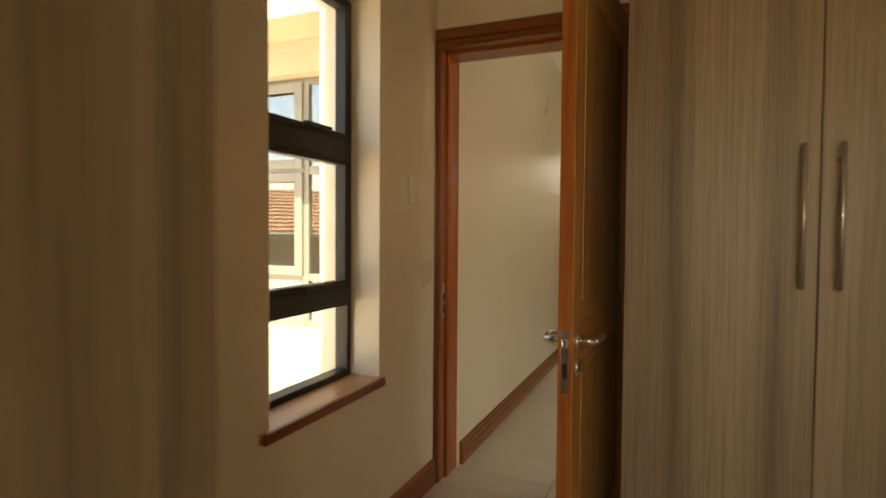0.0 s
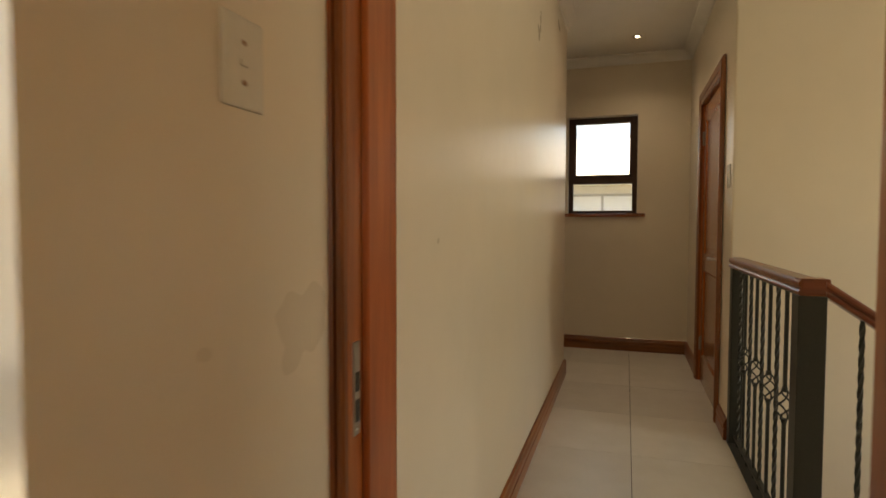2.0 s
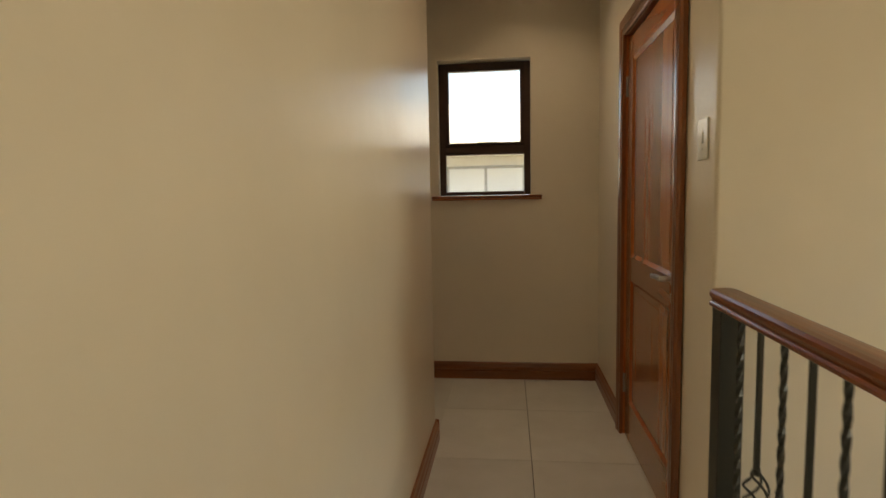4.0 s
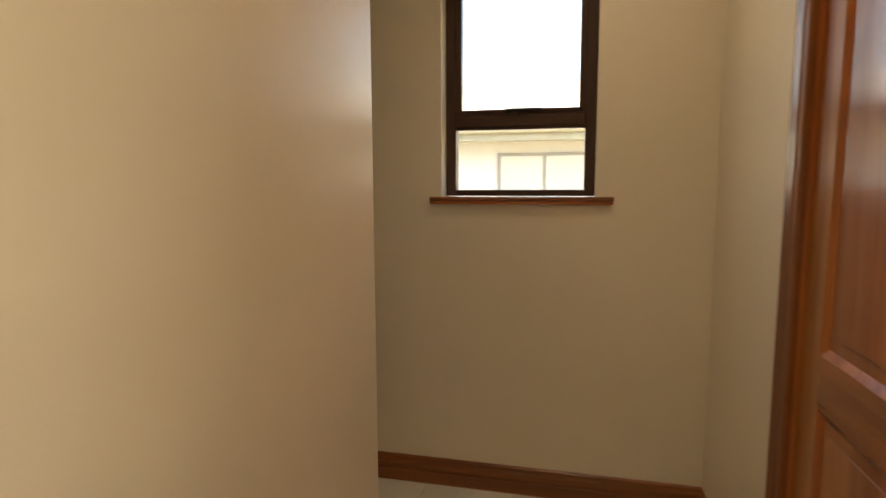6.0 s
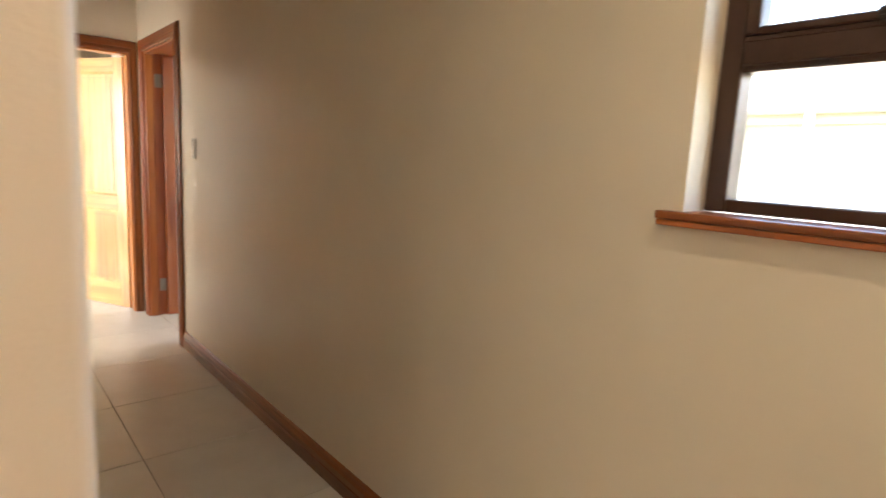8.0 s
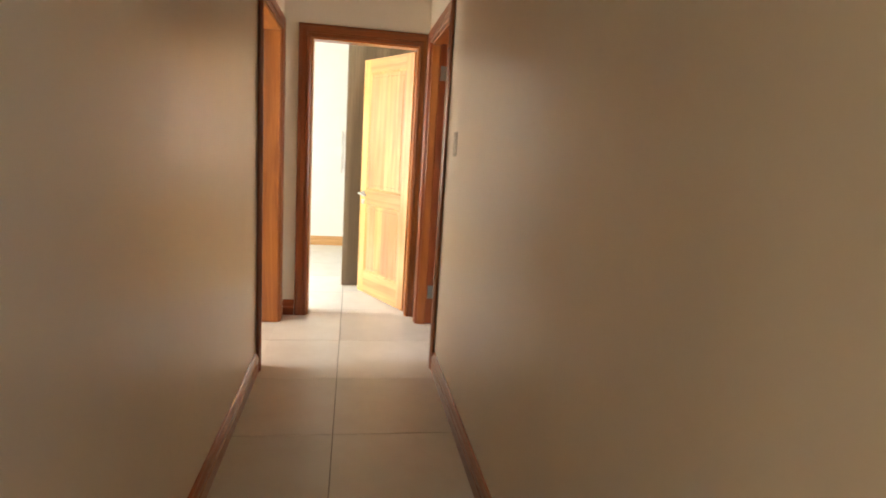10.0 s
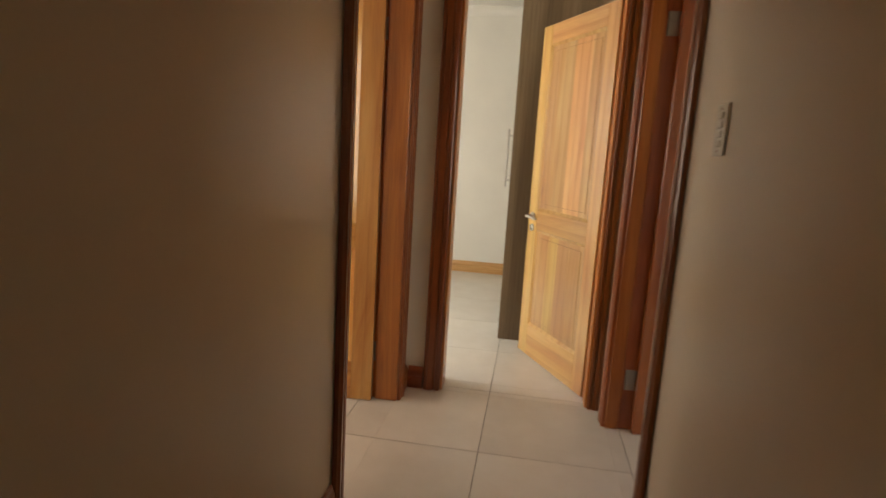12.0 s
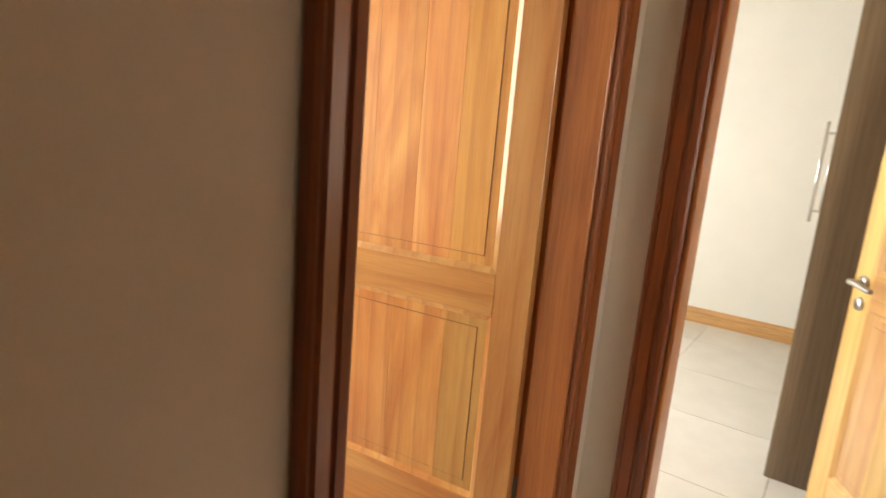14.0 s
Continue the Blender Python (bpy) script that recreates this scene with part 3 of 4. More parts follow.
def door_leaf(name, m, width, height, label, handle_z=0.93, planks=4, seed=0, tone=LEAF, drop=0.0, edging=None):
    """Two-panel boarded timber door: x from the hinge to the lock, y through its thickness, z up."""
    ob = thing(name, m, label, "door", "", "structure")
    h, st, low = 0.02, 0.105, 0.006
    top = height
    r_bottom, r_mid0, r_mid1, r_top = 0.205, 0.835 - drop, 0.955 - drop, height - 0.11
    part("stile", one(0.0, st, -h, h, low, top, 0.002), tone["z"], ob)
    part("stile", one(width - st, width, -h, h, low, top, 0.002), tone["z"], ob)
    if edging:
        part("lock_edge", one(width - 0.0005, width + 0.0012, -h + 0.001, h - 0.001, low, top), edging, ob, "orange-brown timber door edge")
    for label_z0, label_z1, title in ((low, r_bottom, "bottom_rail"), (r_mid0, r_mid1, "middle_rail"), (r_top, top, "top_rail")):
        part(title, one(st, width - st, -h + 0.0005, h - 0.0005, label_z0, label_z1, 0.002), tone["x"], ob)
    for z0, z1 in ((r_bottom, r_mid0), (r_mid1, r_top)):
        board = part("panel", one(st - 0.004, width - st + 0.004, -0.005, 0.005, z0 - 0.004, z1 + 0.004), tone["z"], ob)
        x0, x1, edge = st, width - st, 0.046
        cuts = [x0 + (x1 - x0) * (i + (0.0 if i in (0, planks) else 0.22 * math.sin(7.3 * i + 5.0 * z0 + 2.0 * seed))) / planks for i in range(planks + 1)]
        for i in range(planks):
            a, b = cuts[i], cuts[i + 1] - 0.0004
            bm = one(a, b, -0.0090, 0.0090, z0, z1)
            solid(bm, max(a, x0 + edge), min(b, x1 - edge), -0.0112, 0.0112, z0 + edge, z1 - edge, 0.0004)
            part("plank", bm, tone["z"], board)
            # Dark strips laid on the planks paint the shade of a panel groove.
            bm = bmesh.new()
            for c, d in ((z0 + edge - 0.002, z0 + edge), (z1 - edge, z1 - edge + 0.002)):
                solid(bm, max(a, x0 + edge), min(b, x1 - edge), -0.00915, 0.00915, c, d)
            part("groove", bm, SHADE_BROWN, board)
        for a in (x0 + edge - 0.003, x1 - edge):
            part("groove", one(a, a + 0.003, -0.00915, 0.00915, z0 + edge - 0.003, z1 - edge + 0.003), SHADE_BROWN, board)
        for side in (-1, 1):
            bm = bmesh.new()
            loops = []
            for inset, y in ((0.0, 0.0193), (0.017, 0.0100), (0.0, 0.0100)):
                a, b, c, d = st + inset, width - st - inset, z0 + inset, z1 - inset
                loops.append([bm.verts.new((px, side * y, pz)) for px, pz in ((a, c), (b, c), (b, d), (a, d))])
            for k in range(3):
                for i in range(4):
                    bm.faces.new((loops[k][i], loops[k][(i + 1) % 4], loops[(k + 1) % 3][(i + 1) % 4], loops[(k + 1) % 3][i]))
            part("panel_bead", bm, tone["z"], board)
    for side in (-1, 1):
        lever(ob, width - 0.055, handle_z, h * side, side, -1)
    plate = part("lock_plate", one(width - 0.002, width + 0.0024, -0.011, 0.011, handle_z - 0.135, handle_z + 0.035, 0.001), STEEL, ob, "steel mortice lock plate")
    part("latch", one(width, width + 0.011, -0.007, 0.007, handle_z - 0.014, handle_z + 0.012, 0.003), STEEL, plate)
    part("deadbolt_slot", one(width, width + 0.0034, -0.006, 0.006, handle_z - 0.095, handle_z - 0.055), DARK, plate)
    for dz in (0.024, -0.124):
        part("screw", tube(bmesh.new(), (width, 0, handle_z + dz), (width + 0.0038, 0, handle_z + dz), 0.004), STEEL, plate)
    return ob


FRAME_LABEL = "varnished red-brown timber door frame with moulded architrave"
# bedroom door: frame seen from the bedroom, the leaf standing open into it
door_frame("door_frame_1", pose(0.006, -0.155, 0), 0.856, 2.04, 0.19, (0.055, 0.19), FRAME_LABEL, (True, True), (0.045, 0.026), (0, 0.03, 0.865))
LEAF1 = Vector((0.764, -1.083)) - Vector((0.822, -0.178))
door_leaf("door_1", pose(0.822, -0.178, 0, 0, 0, math.degrees(math.atan2(LEAF1.y, LEAF1.x))), LEAF1.length, 2.03, "two-panel golden varnished timber door standing open beside the wardrobe", 0.90, edging=HONEY["z"])
# closed door on the corridor's right
door_frame("door_frame_2", pose(RIGHT - 0.004, 3.551, 0, 0, 0, -90), 0.902, 2.05, 0.16, (0.052, 0.16), FRAME_LABEL, (True, False), hinges=((0.0, 0.03, 0.28), (0.0, 0.03, 1.80)))
door_leaf("door_2", pose(RIGHT + 0.026, 3.548, 0, 0, 0, -90), 0.896, 2.03, "closed two-panel varnished red-brown timber door", 0.955, seed=1, tone=REDLEAF)
# left side room
door_frame("door_frame_3", pose(-4.368, CORNER - 0.154, 0), 0.856, 2.05, 0.158, (0.045, 0.158), FRAME_LABEL, (False, True), (0.09, 0.09), hinges=((0.0, 0.02, 0.25), (0.0, 0.02, 1.8)), tone=HONEY)
door_leaf("door_3", pose(-4.336, CORNER - 0.120, 0, 0, 0, -84), 0.84, 2.03, "two-panel varnished orange-brown timber door standing open into the side room", 0.90, seed=2, drop=0.058, tone=AMBER)
# far bedroom
door_frame("door_frame_4", pose(FAR_DOOR + 0.004, D4[0] + 0.034, 0, 0, 0, 90), 0.774, 2.05, 0.158, (0.0, 0.11), FRAME_LABEL, (True, True), (0.09, 0.06), tone=HONEY)
door_leaf("door_4", pose(FAR_DOOR - 0.118, 4.345, 0, 0, 0, 180 + 27.5), 0.772, 2.03, "two-panel golden varnished timber door standing open into the bright bedroom", 0.895, seed=3, drop=0.02)
# right side room
door_frame("door_frame_5", pose(-4.368, END - 0.004, 0), 0.826, 2.05, 0.228, (0.0, 0.06), FRAME_LABEL, (True, False), hinges=((0.0, 0.10, 0.25), (0.0, 0.10, 1.85)))
door_leaf("door_5", pose(-4.335, END + 0.115, 0, 0, 0, 92), 0.813, 2.03, "two-panel varnished timber door standing open into the opposite side room", 0.94, seed=4, tone=REDLEAF)


# ---- windows ----
def window(name, m, width, height, bars, label, mat, o, sashes, latches=()):
    """Aluminium window: x across, z up, y through; bars are (bottom, top) of each transom."""
    ob = thing(name, m, label, "window", "", "structure")
    part("window_frame", one(0.0, o, -0.03, 0.03, 0.0, height, 0.003), mat, ob)
    part("window_frame", one(width - o, width, -0.03, 0.03, 0.0, height, 0.003), mat, ob)
    part("window_frame", one(o, width - o, -0.03, 0.03, 0.0, 0.026, 0.003), mat, ob)
    part("window_frame", one(o, width - o, -0.03, 0.03, height - o, height, 0.003), mat, ob)
    levels = [0.026]
    for z0, z1 in bars:
        part("transom", one(o, width - o, -0.032, 0.032, z0, z1, 0.004), mat, ob)
        part("transom_lip", one(o, width - o, -0.038, -0.030, z0 + 0.012, z1 - 0.012, 0.003), mat, ob)
        levels += [z0, z1]
    levels.append(height - o)
    for i in range(0, len(levels), 2):
        z0, z1 = levels[i], levels[i + 1]
        if i // 2 in sashes:
            part("sash", one(o - 0.002, o + 0.026, -0.036, 0.012, z0, z1, 0.003), mat, ob)
            part("sash", one(width - o - 0.026, width - o + 0.002, -0.036, 0.012, z0, z1, 0.003), mat, ob)
            part("sash", one(o + 0.026, width - o - 0.026, -0.036, 0.012, z0 - 0.002, z0 + 0.014, 0.003), mat, ob)
            part("sash", one(o + 0.026, width - o - 0.026, -0.036, 0.012, z1 - 0.014, z1 + 0.002, 0.003), mat, ob)
        pane = part("pane", one(o - 0.004, width - o + 0.004, -0.003, 0.003, z0 - 0.004, z1 + 0.004), GLASS, ob)
        pane.visible_shadow = False
    for x, z in latches:
        bm = bmesh.new()
        solid(bm, x - 0.02, x + 0.02, -0.052, -0.03, z - 0.010, z + 0.012, 0.004)
        solid(bm, x - 0.02, x + 0.125, -0.062, -0.050, z - 0.004, z + 0.010, 0.004)
        part("latch", bm, BRONZE, ob, "dark window latch handle")
    return ob


def sill(x0, x1, y0, y1, top, along, label, thick=0.03):
    """Timber window board with a rounded nose."""
    ob = thing("window_sill", pose((x0 + x1) / 2, (y0 + y1) / 2, top - thick), label, "window sill", "", "structure")
    dx, dy = (x1 - x0) / 2, (y1 - y0) / 2
    if along == "y":
        part("board", one(-dx, dx - 0.016, -dy, dy, 0.0, thick, 0.004, 2), SILL["y"], ob, "golden varnished window board")
        part("nosing", one(dx - 0.0155, dx, -dy - 0.001, dy + 0.001, -0.002, thick + 0.0005, 0.007, 3), TRIM["y"], ob, "dark red-brown rounded nosing")
    else:
        part("board", one(-dx, dx, -dy, dy, 0.013, thick, 0.004, 2), TRIM["x"], ob)
        part("nosing", one(-dx + 0.002, dx - 0.002, -dy + 0.003, dy, 0.0, 0.0125, 0.003, 2), FRAME["x"], ob, "lighter bead under the window board")
    return ob


window("window_1", pose(-0.175, W1[0], W1[2] + 0.012, 0, 0, 90), W1[1] - W1[0], W1[3] - W1[2] - 0.012, ((0.280, 0.364), (0.832, 0.922)),
       "dark bronze aluminium window with two transoms", BRONZE, 0.026, (1, 2), ((0.33, 0.367), (0.33, 0.929)))
sill(-0.15, 0.006, -1.37, -0.688, 0.631, "y", "varnished timber window sill below the bronze window")
window("window_2", pose(W2[0], END + 0.115, W2[2] + 0.010), W2[1] - W2[0], W2[3] - W2[2] - 0.014, ((0.276, 0.346),),
       "small dark brown framed corridor window", BROWNALU, 0.043, (1,), ((0.28, 0.350),))
sill(-0.113, 0.628, END - 0.022, END + 0.09, 1.270, "x", "dark red-brown timber sill below the small window")


# ---- wardrobes ----
def wardrobe(m, width, height, depth, doors, label, group="", end_panel=False):
    """Built-in cupboard, front at y = 0 facing -y; doors are (x0, x1, handle x)."""
    ob = thing("wardrobe", m, label, "wardrobe", group)
    part("side_panel", one(0.0, 0.018, 0.020, depth, 0.0, height, 0.001), BOARD, ob)
    part("side_panel", one(width - 0.018, width, -0.001 if end_panel else 0.020, depth, 0.0, height, 0.001), BOARD, ob)
    part("plinth", one(0.018, width - 0.018, 0.05, 0.066, 0.0, 0.08), BOARD, ob)
    part("top_panel", one(0.018, width - 0.018, 0.020, depth, height - 0.018, height), BOARD, ob)
    part("back_panel", one(0.018, width - 0.018, depth - 0.006, depth - 0.001, 0.08, height - 0.018), BOARD, ob)
    for x0, x1, hx in doors:
        door = part("cupboard_door", one(x0 + 0.0015, x1 - 0.0015, 0.0, 0.018, 0.085, height - 0.004, 0.0012), BOARD, ob)
        if hx is not None:
            bm = bmesh.new()
            tube(bm, (hx, -0.032, 1.052), (hx, -0.032, 1.432), 0.006, None, 14)
            for z in (1.095, 1.39):
                tube(bm, (hx, 0.0, z), (hx, -0.032, z), 0.005, None, 10)
            part("handle", bm, STEEL, door, "brushed steel bar handle", True)
    return ob


WLABEL = "grey-brown laminate wardrobe with steel handles"
wardrobe(pose(0.89, -0.84, 0), 1.96, CEIL - 0.005, 0.685, [(0.0, 0.489, 0.447), (0.489, 0.98, 0.532), (0.98, 1.47, 1.43), (1.47, 1.96, 1.51)], WLABEL + " beside the bedroom door", "bedroom wardrobes")
wardrobe(pose(0.558, -4.10, 0, 0, 0, 90), 2.0, CEIL - 0.005, 0.572, [(0.0, 0.48, 0.44), (0.48, 0.96, 0.52), (0.96, 1.44, 1.40), (1.44, 1.925, 1.48), (1.925, 2.0, None)], WLABEL + " along the window wall", "bedroom wardrobes")
wardrobe(pose(-6.98, 3.826, 0), 1.457, CEIL - 0.005, 0.588, [(0.0, 0.48, 0.44), (0.48, 0.96, 0.52), (0.96, 1.438, 1.40)], "grey-brown laminate wardrobe with steel handle in the bright bedroom", "", True)


# ---- stair, landing edge and railing ----
RISE, GO = 0.18, 0.26
stair = thing("staircase", pose(RIGHT, DOORWALL[1], 0), "tiled stair flight going down from the landing", "stairs", "", "structure")
for i in range(7):
    z = -RISE * (i + 1)
    part("tread", one(GO * i, GO * (i + 1) + 0.02, 0.0, 0.93, z - 0.04, z, 0.004), TILE, stair)
    part("riser", one(GO * i, GO * i + 0.02, 0.0, 0.93, z, z + RISE - 0.001 - (0.04 if i else 0.0)), TILE, stair)
part("half_landing", one(GO * 7, STAIR_X - RIGHT, 0.0, STAIR_Y - DOORWALL[1], -RISE * 8 - 0.12, -RISE * 8), TILE, stair)
flat("floor_below", [(RIGHT - 0.02, STAIR_X, DOORWALL[1], STAIR_Y)], FOOT, FOOT + 0.1, TILE, "tiled floor at the foot of the stairwell", "floor")

HALF_RAIL = [(0.035, 0.0), (0.040, 0.004), (0.041, 0.012), (0.037, 0.018), (0.033, 0.020), (0.033, 0.024), (0.038, 0.027), (0.041, 0.034), (0.040, 0.043), (0.034, 0.050), (0.020, 0.053)]
RAIL = [(-u, v) for u, v in HALF_RAIL] + [(0.0, 0.054)] + HALF_RAIL[::-1]
RX, TOP, NEAR_POST, FAR_POST = 1.03, 0.938, 1.045, 2.245
railing = thing("stair_railing", pose(RX, NEAR_POST, 0), "dark wrought iron stair railing with a timber handrail", "railing")


def twisted_bar(bm, x, y, z0, z1, half, turns):
    """Square bar twisted about its length."""
    rings, steps = [], max(4, int(turns * 10))
    for i in range(steps + 1):
        s = i / steps
        z, a = z0 + (z1 - z0) * s, turns * 2 * math.pi * s
        rings.append([bm.verts.new((x + half * 1.414 * math.cos(a + k * math.pi / 2 + math.pi / 4), y + half * 1.414 * math.sin(a + k * math.pi / 2 + math.pi / 4), z)) for k in range(4)])
    for a, b in zip(rings, rings[1:]):
        for k in range(4):
            bm.faces.new((a[k], a[(k + 1) % 4], b[(k + 1) % 4], b[k]))
    bm.faces.new(rings[0][::-1])
    bm.faces.new(rings[-1])


def baluster(x, y, z0, z1, fancy):
    bm = bmesh.new()
    if not fancy:
        twisted_bar(bm, x, y, z0, z1, 0.0062, 5 * (z1 - z0))
        return part("baluster", bm, IRON, railing, "twisted iron baluster")
    mid = z0 + 0.5
    solid(bm, x - 0.006, x + 0.006, y - 0.006, y + 0.006, z0, mid - 0.055)
    solid(bm, x - 0.006, x + 0.006, y - 0.006, y + 0.006, mid + 0.055, z1)
    bar = part("baluster", bm, IRON, railing, "iron baluster with a twisted basket")
    for k in range(4):
        bm = bmesh.new()
        last = None
        for i in range(13):
            s = i / 12
            a, r = k * math.pi / 2 + s * math.pi * 1.3, 0.005 + 0.027 * math.sin(math.pi * s)
            here = (x + r * math.cos(a), y + r * math.sin(a), mid - 0.062 + 0.124 * s)
            if last:
                tube(bm, last, here, 0.0035, None, 6)
            last = here
        part("basket_wire", bm, IRON, bar)
    for z in (mid - 0.058, mid + 0.058):
        part("collar", tube(bmesh.new(), (x, y, z - 0.008), (x, y, z + 0.008), 0.010, None, 10), IRON, bar)
    return bar


part("post", one(-0.04, 0.04, -0.04, 0.04, -0.004, TOP, 0.003), IRON, railing, "square dark iron newel post")
part("post", one(-0.034, 0.034, FAR_POST - NEAR_POST - 0.034, FAR_POST - NEAR_POST + 0.034, -0.004, TOP, 0.003), IRON, railing)
part("bottom_bar", one(-0.012, 0.012, 0.04, FAR_POST - NEAR_POST - 0.034, 0.045, 0.060, 0.002), IRON, railing)
part("floor_plate", one(-0.034, 0.030, -0.05, STAIR_Y - NEAR_POST - 0.004, 0.0005, 0.016, 0.003), IRON, railing, "dark grey iron floor plate")
part("top_bar", one(-0.015, 0.015, 0.04, FAR_POST - NEAR_POST - 0.034, TOP - 0.012, TOP, 0.002), IRON, railing)
for i in range(9):
    y = 0.135 + i * 0.1225
    if y < FAR_POST - NEAR_POST - 0.04:
        baluster(0.0, y, 0.0, TOP, i % 2 == 1)
bm = bmesh.new()
strip(bm, RAIL, lambda s, u, v: Vector((u, s, TOP + v)), lambda u, v: -0.036, lambda u, v: STAIR_Y - NEAR_POST - 0.004)
part("handrail", bm, TRIM["y"], railing, "polished red-brown timber handrail")
bm = bmesh.new()
SLOPE = RISE / GO
solid(bm, -0.036, 0.05, -0.037, 0.037, TOP, TOP + 0.055, 0.008, 2)
strip(bm, RAIL, lambda s, u, v: Vector((s, u, TOP + v - SLOPE * (s - 0.035))), lambda u, v: 0.035, lambda u, v: 1.85)
part("handrail", bm, TRIM["x"], railing, "polished red-brown timber handrail")
for i in range(13):
    x = 0.14 + i * 0.13
    tread = -RISE * (int((RX + x - RIGHT) / GO) + 1)
    baluster(x, -0.02, tread, TOP - SLOPE * (x - 0.035), i % 2 == 1)


# ---- switches and downlights ----
def switch(m, rockers, label, width=0.085, height=0.12, screws=SHADE_BROWN):
    """Wall plate, x across, z up, standing out towards -y."""
    ob = thing("light_switch", m, label, "light switch")
    part("plate", one(-width / 2, width / 2, -0.006, 0.0, 0.0, height, 0.004, 2), PLASTIC, ob)
    for x, z, w, h in rockers:
        rocker = bmesh.new()
        solid(rocker, x - w / 2, x + w / 2, -0.009, -0.004, z - h / 2, z + h / 2, 0.003, 2)
        part("rocker", rocker, PLASTIC, ob)
    for z in (0.034, height - 0.034) if len(rockers) < 3 else (0.012, height - 0.012):
        part("screw", tube(bmesh.new(), (0, -0.005, z), (0, -0.0072, z), 0.0035, None, 10), screws, ob)
    return ob


switch(pose(BED_X[0], -0.402, 1.312, 0, 0, 90), [(0, 0.060, 0.016, 0.010)], "white plastic blanking switch plate on cream wall")
switch(pose(RIGHT, 2.395, 1.368, 0, 0, -90), [(0, 0.068, 0.022, 0.034)], "white plastic light switch beside the closed door", 0.09, 0.125, PLASTIC)
switch(pose(-3.200, END, 1.288), [(0, z, 0.03, 0.017) for z in (0.030, 0.052, 0.074, 0.096)], "white plastic four-gang light switch", 0.082, 0.124)


def downlight(x, y):
    ob = thing("downlight", pose(x, y, CEIL), "small recessed ceiling downlight, switched on", "ceiling light", "corridor downlights")
    bm = bmesh.new()
    inner = [bm.verts.new((0.029 * math.cos(a), 0.029 * math.sin(a), -0.003)) for a in np.linspace(0, 2 * math.pi, 28, endpoint=False)]
    rim = [bm.verts.new((0.036 * math.cos(a), 0.036 * math.sin(a), -0.007)) for a in np.linspace(0, 2 * math.pi, 28, endpoint=False)]
    outer = [bm.verts.new((0.043 * math.cos(a), 0.043 * math.sin(a), -0.0005)) for a in np.linspace(0, 2 * math.pi, 28, endpoint=False)]
    for a, b in ((inner, rim), (rim, outer)):
        for i in range(28):
            bm.faces.new((a[i], a[(i + 1) % 28], b[(i + 1) % 28], b[i]))
    part("ring", bm, STEEL, ob, "brushed steel ring", True)
    part("lamp", tube(bmesh.new(), (0, 0, -0.0065), (0, 0, -0.001), 0.017, None, 24), GLOW, ob, "glowing warm lamp")
    part("reflector", tube(bmesh.new(), (0, 0, -0.0045), (0, 0, -0.001), 0.030, None, 24), BRONZE, ob, "dark recessed reflector")
    data = bpy.data.lights.new("downlight_beam", "SPOT")
    data.energy, data.spot_size, data.spot_blend, data.color, data.shadow_soft_size = 3.3, radians(132), 1.0, (1.0, 0.87, 0.70), 0.03
    beam = new("downlight_beam", data)
    beam.matrix_world = look((x, y, CEIL - 0.012), (x, y, 0))
    return ob


downlight(0.497, 2.835)
downlight(0.53, 3.885)


# ---- outside ----
flat("ground", [(-400, 400, -400, 400)], FOOT - 0.2, FOOT, EARTH, "dry garden ground around the house", "ground")
flat("roof_terrace", [(-6.0, -0.27, -7.5, -0.22)], 0.12, 0.26, CONCRETE, "pale sunlit concrete flat roof outside the window", "roof")
wall("wall_courtyard", [
    (-0.43, -0.27, -0.50, -0.22, FOOT, CEIL), (-0.47, -0.27, -0.22, -0.03, FOOT, CEIL), (-1.66, -1.17, -0.22, -0.03, FOOT, CEIL), (-4.56, -2.76, -0.22, -0.03, FOOT, CEIL),
    (-2.76, -1.66, -0.22, -0.03, FOOT, 0.68), (-2.76, -1.66, -0.22, -0.03, 1.99, CEIL),
    (-1.17, -0.47, -0.22, -0.03, FOOT, 0.68), (-1.17, -0.47, -0.22, -0.03, 1.99, CEIL)],
    OUTSIDE, "sunlit cream plastered outside wall with recessed windows")
flat("eave_soffit", [(-4.6, -0.434, -0.50, -0.224)], 2.157, 2.24, OUTSIDE, "cream eave soffit over the outside window", "eave")
# Added room backing; its brown colour stands in for a dim interior.
wall("wall_dark_room", [(-4.56, -0.27, 0.9, 1.0, *Z), (-4.56, -0.16, -0.03, 1.0, BASE, 0.0), (-4.56, -4.46, -0.03, 0.9, *Z)], RENDER, "brown wall added behind the outside windows to keep them dim")


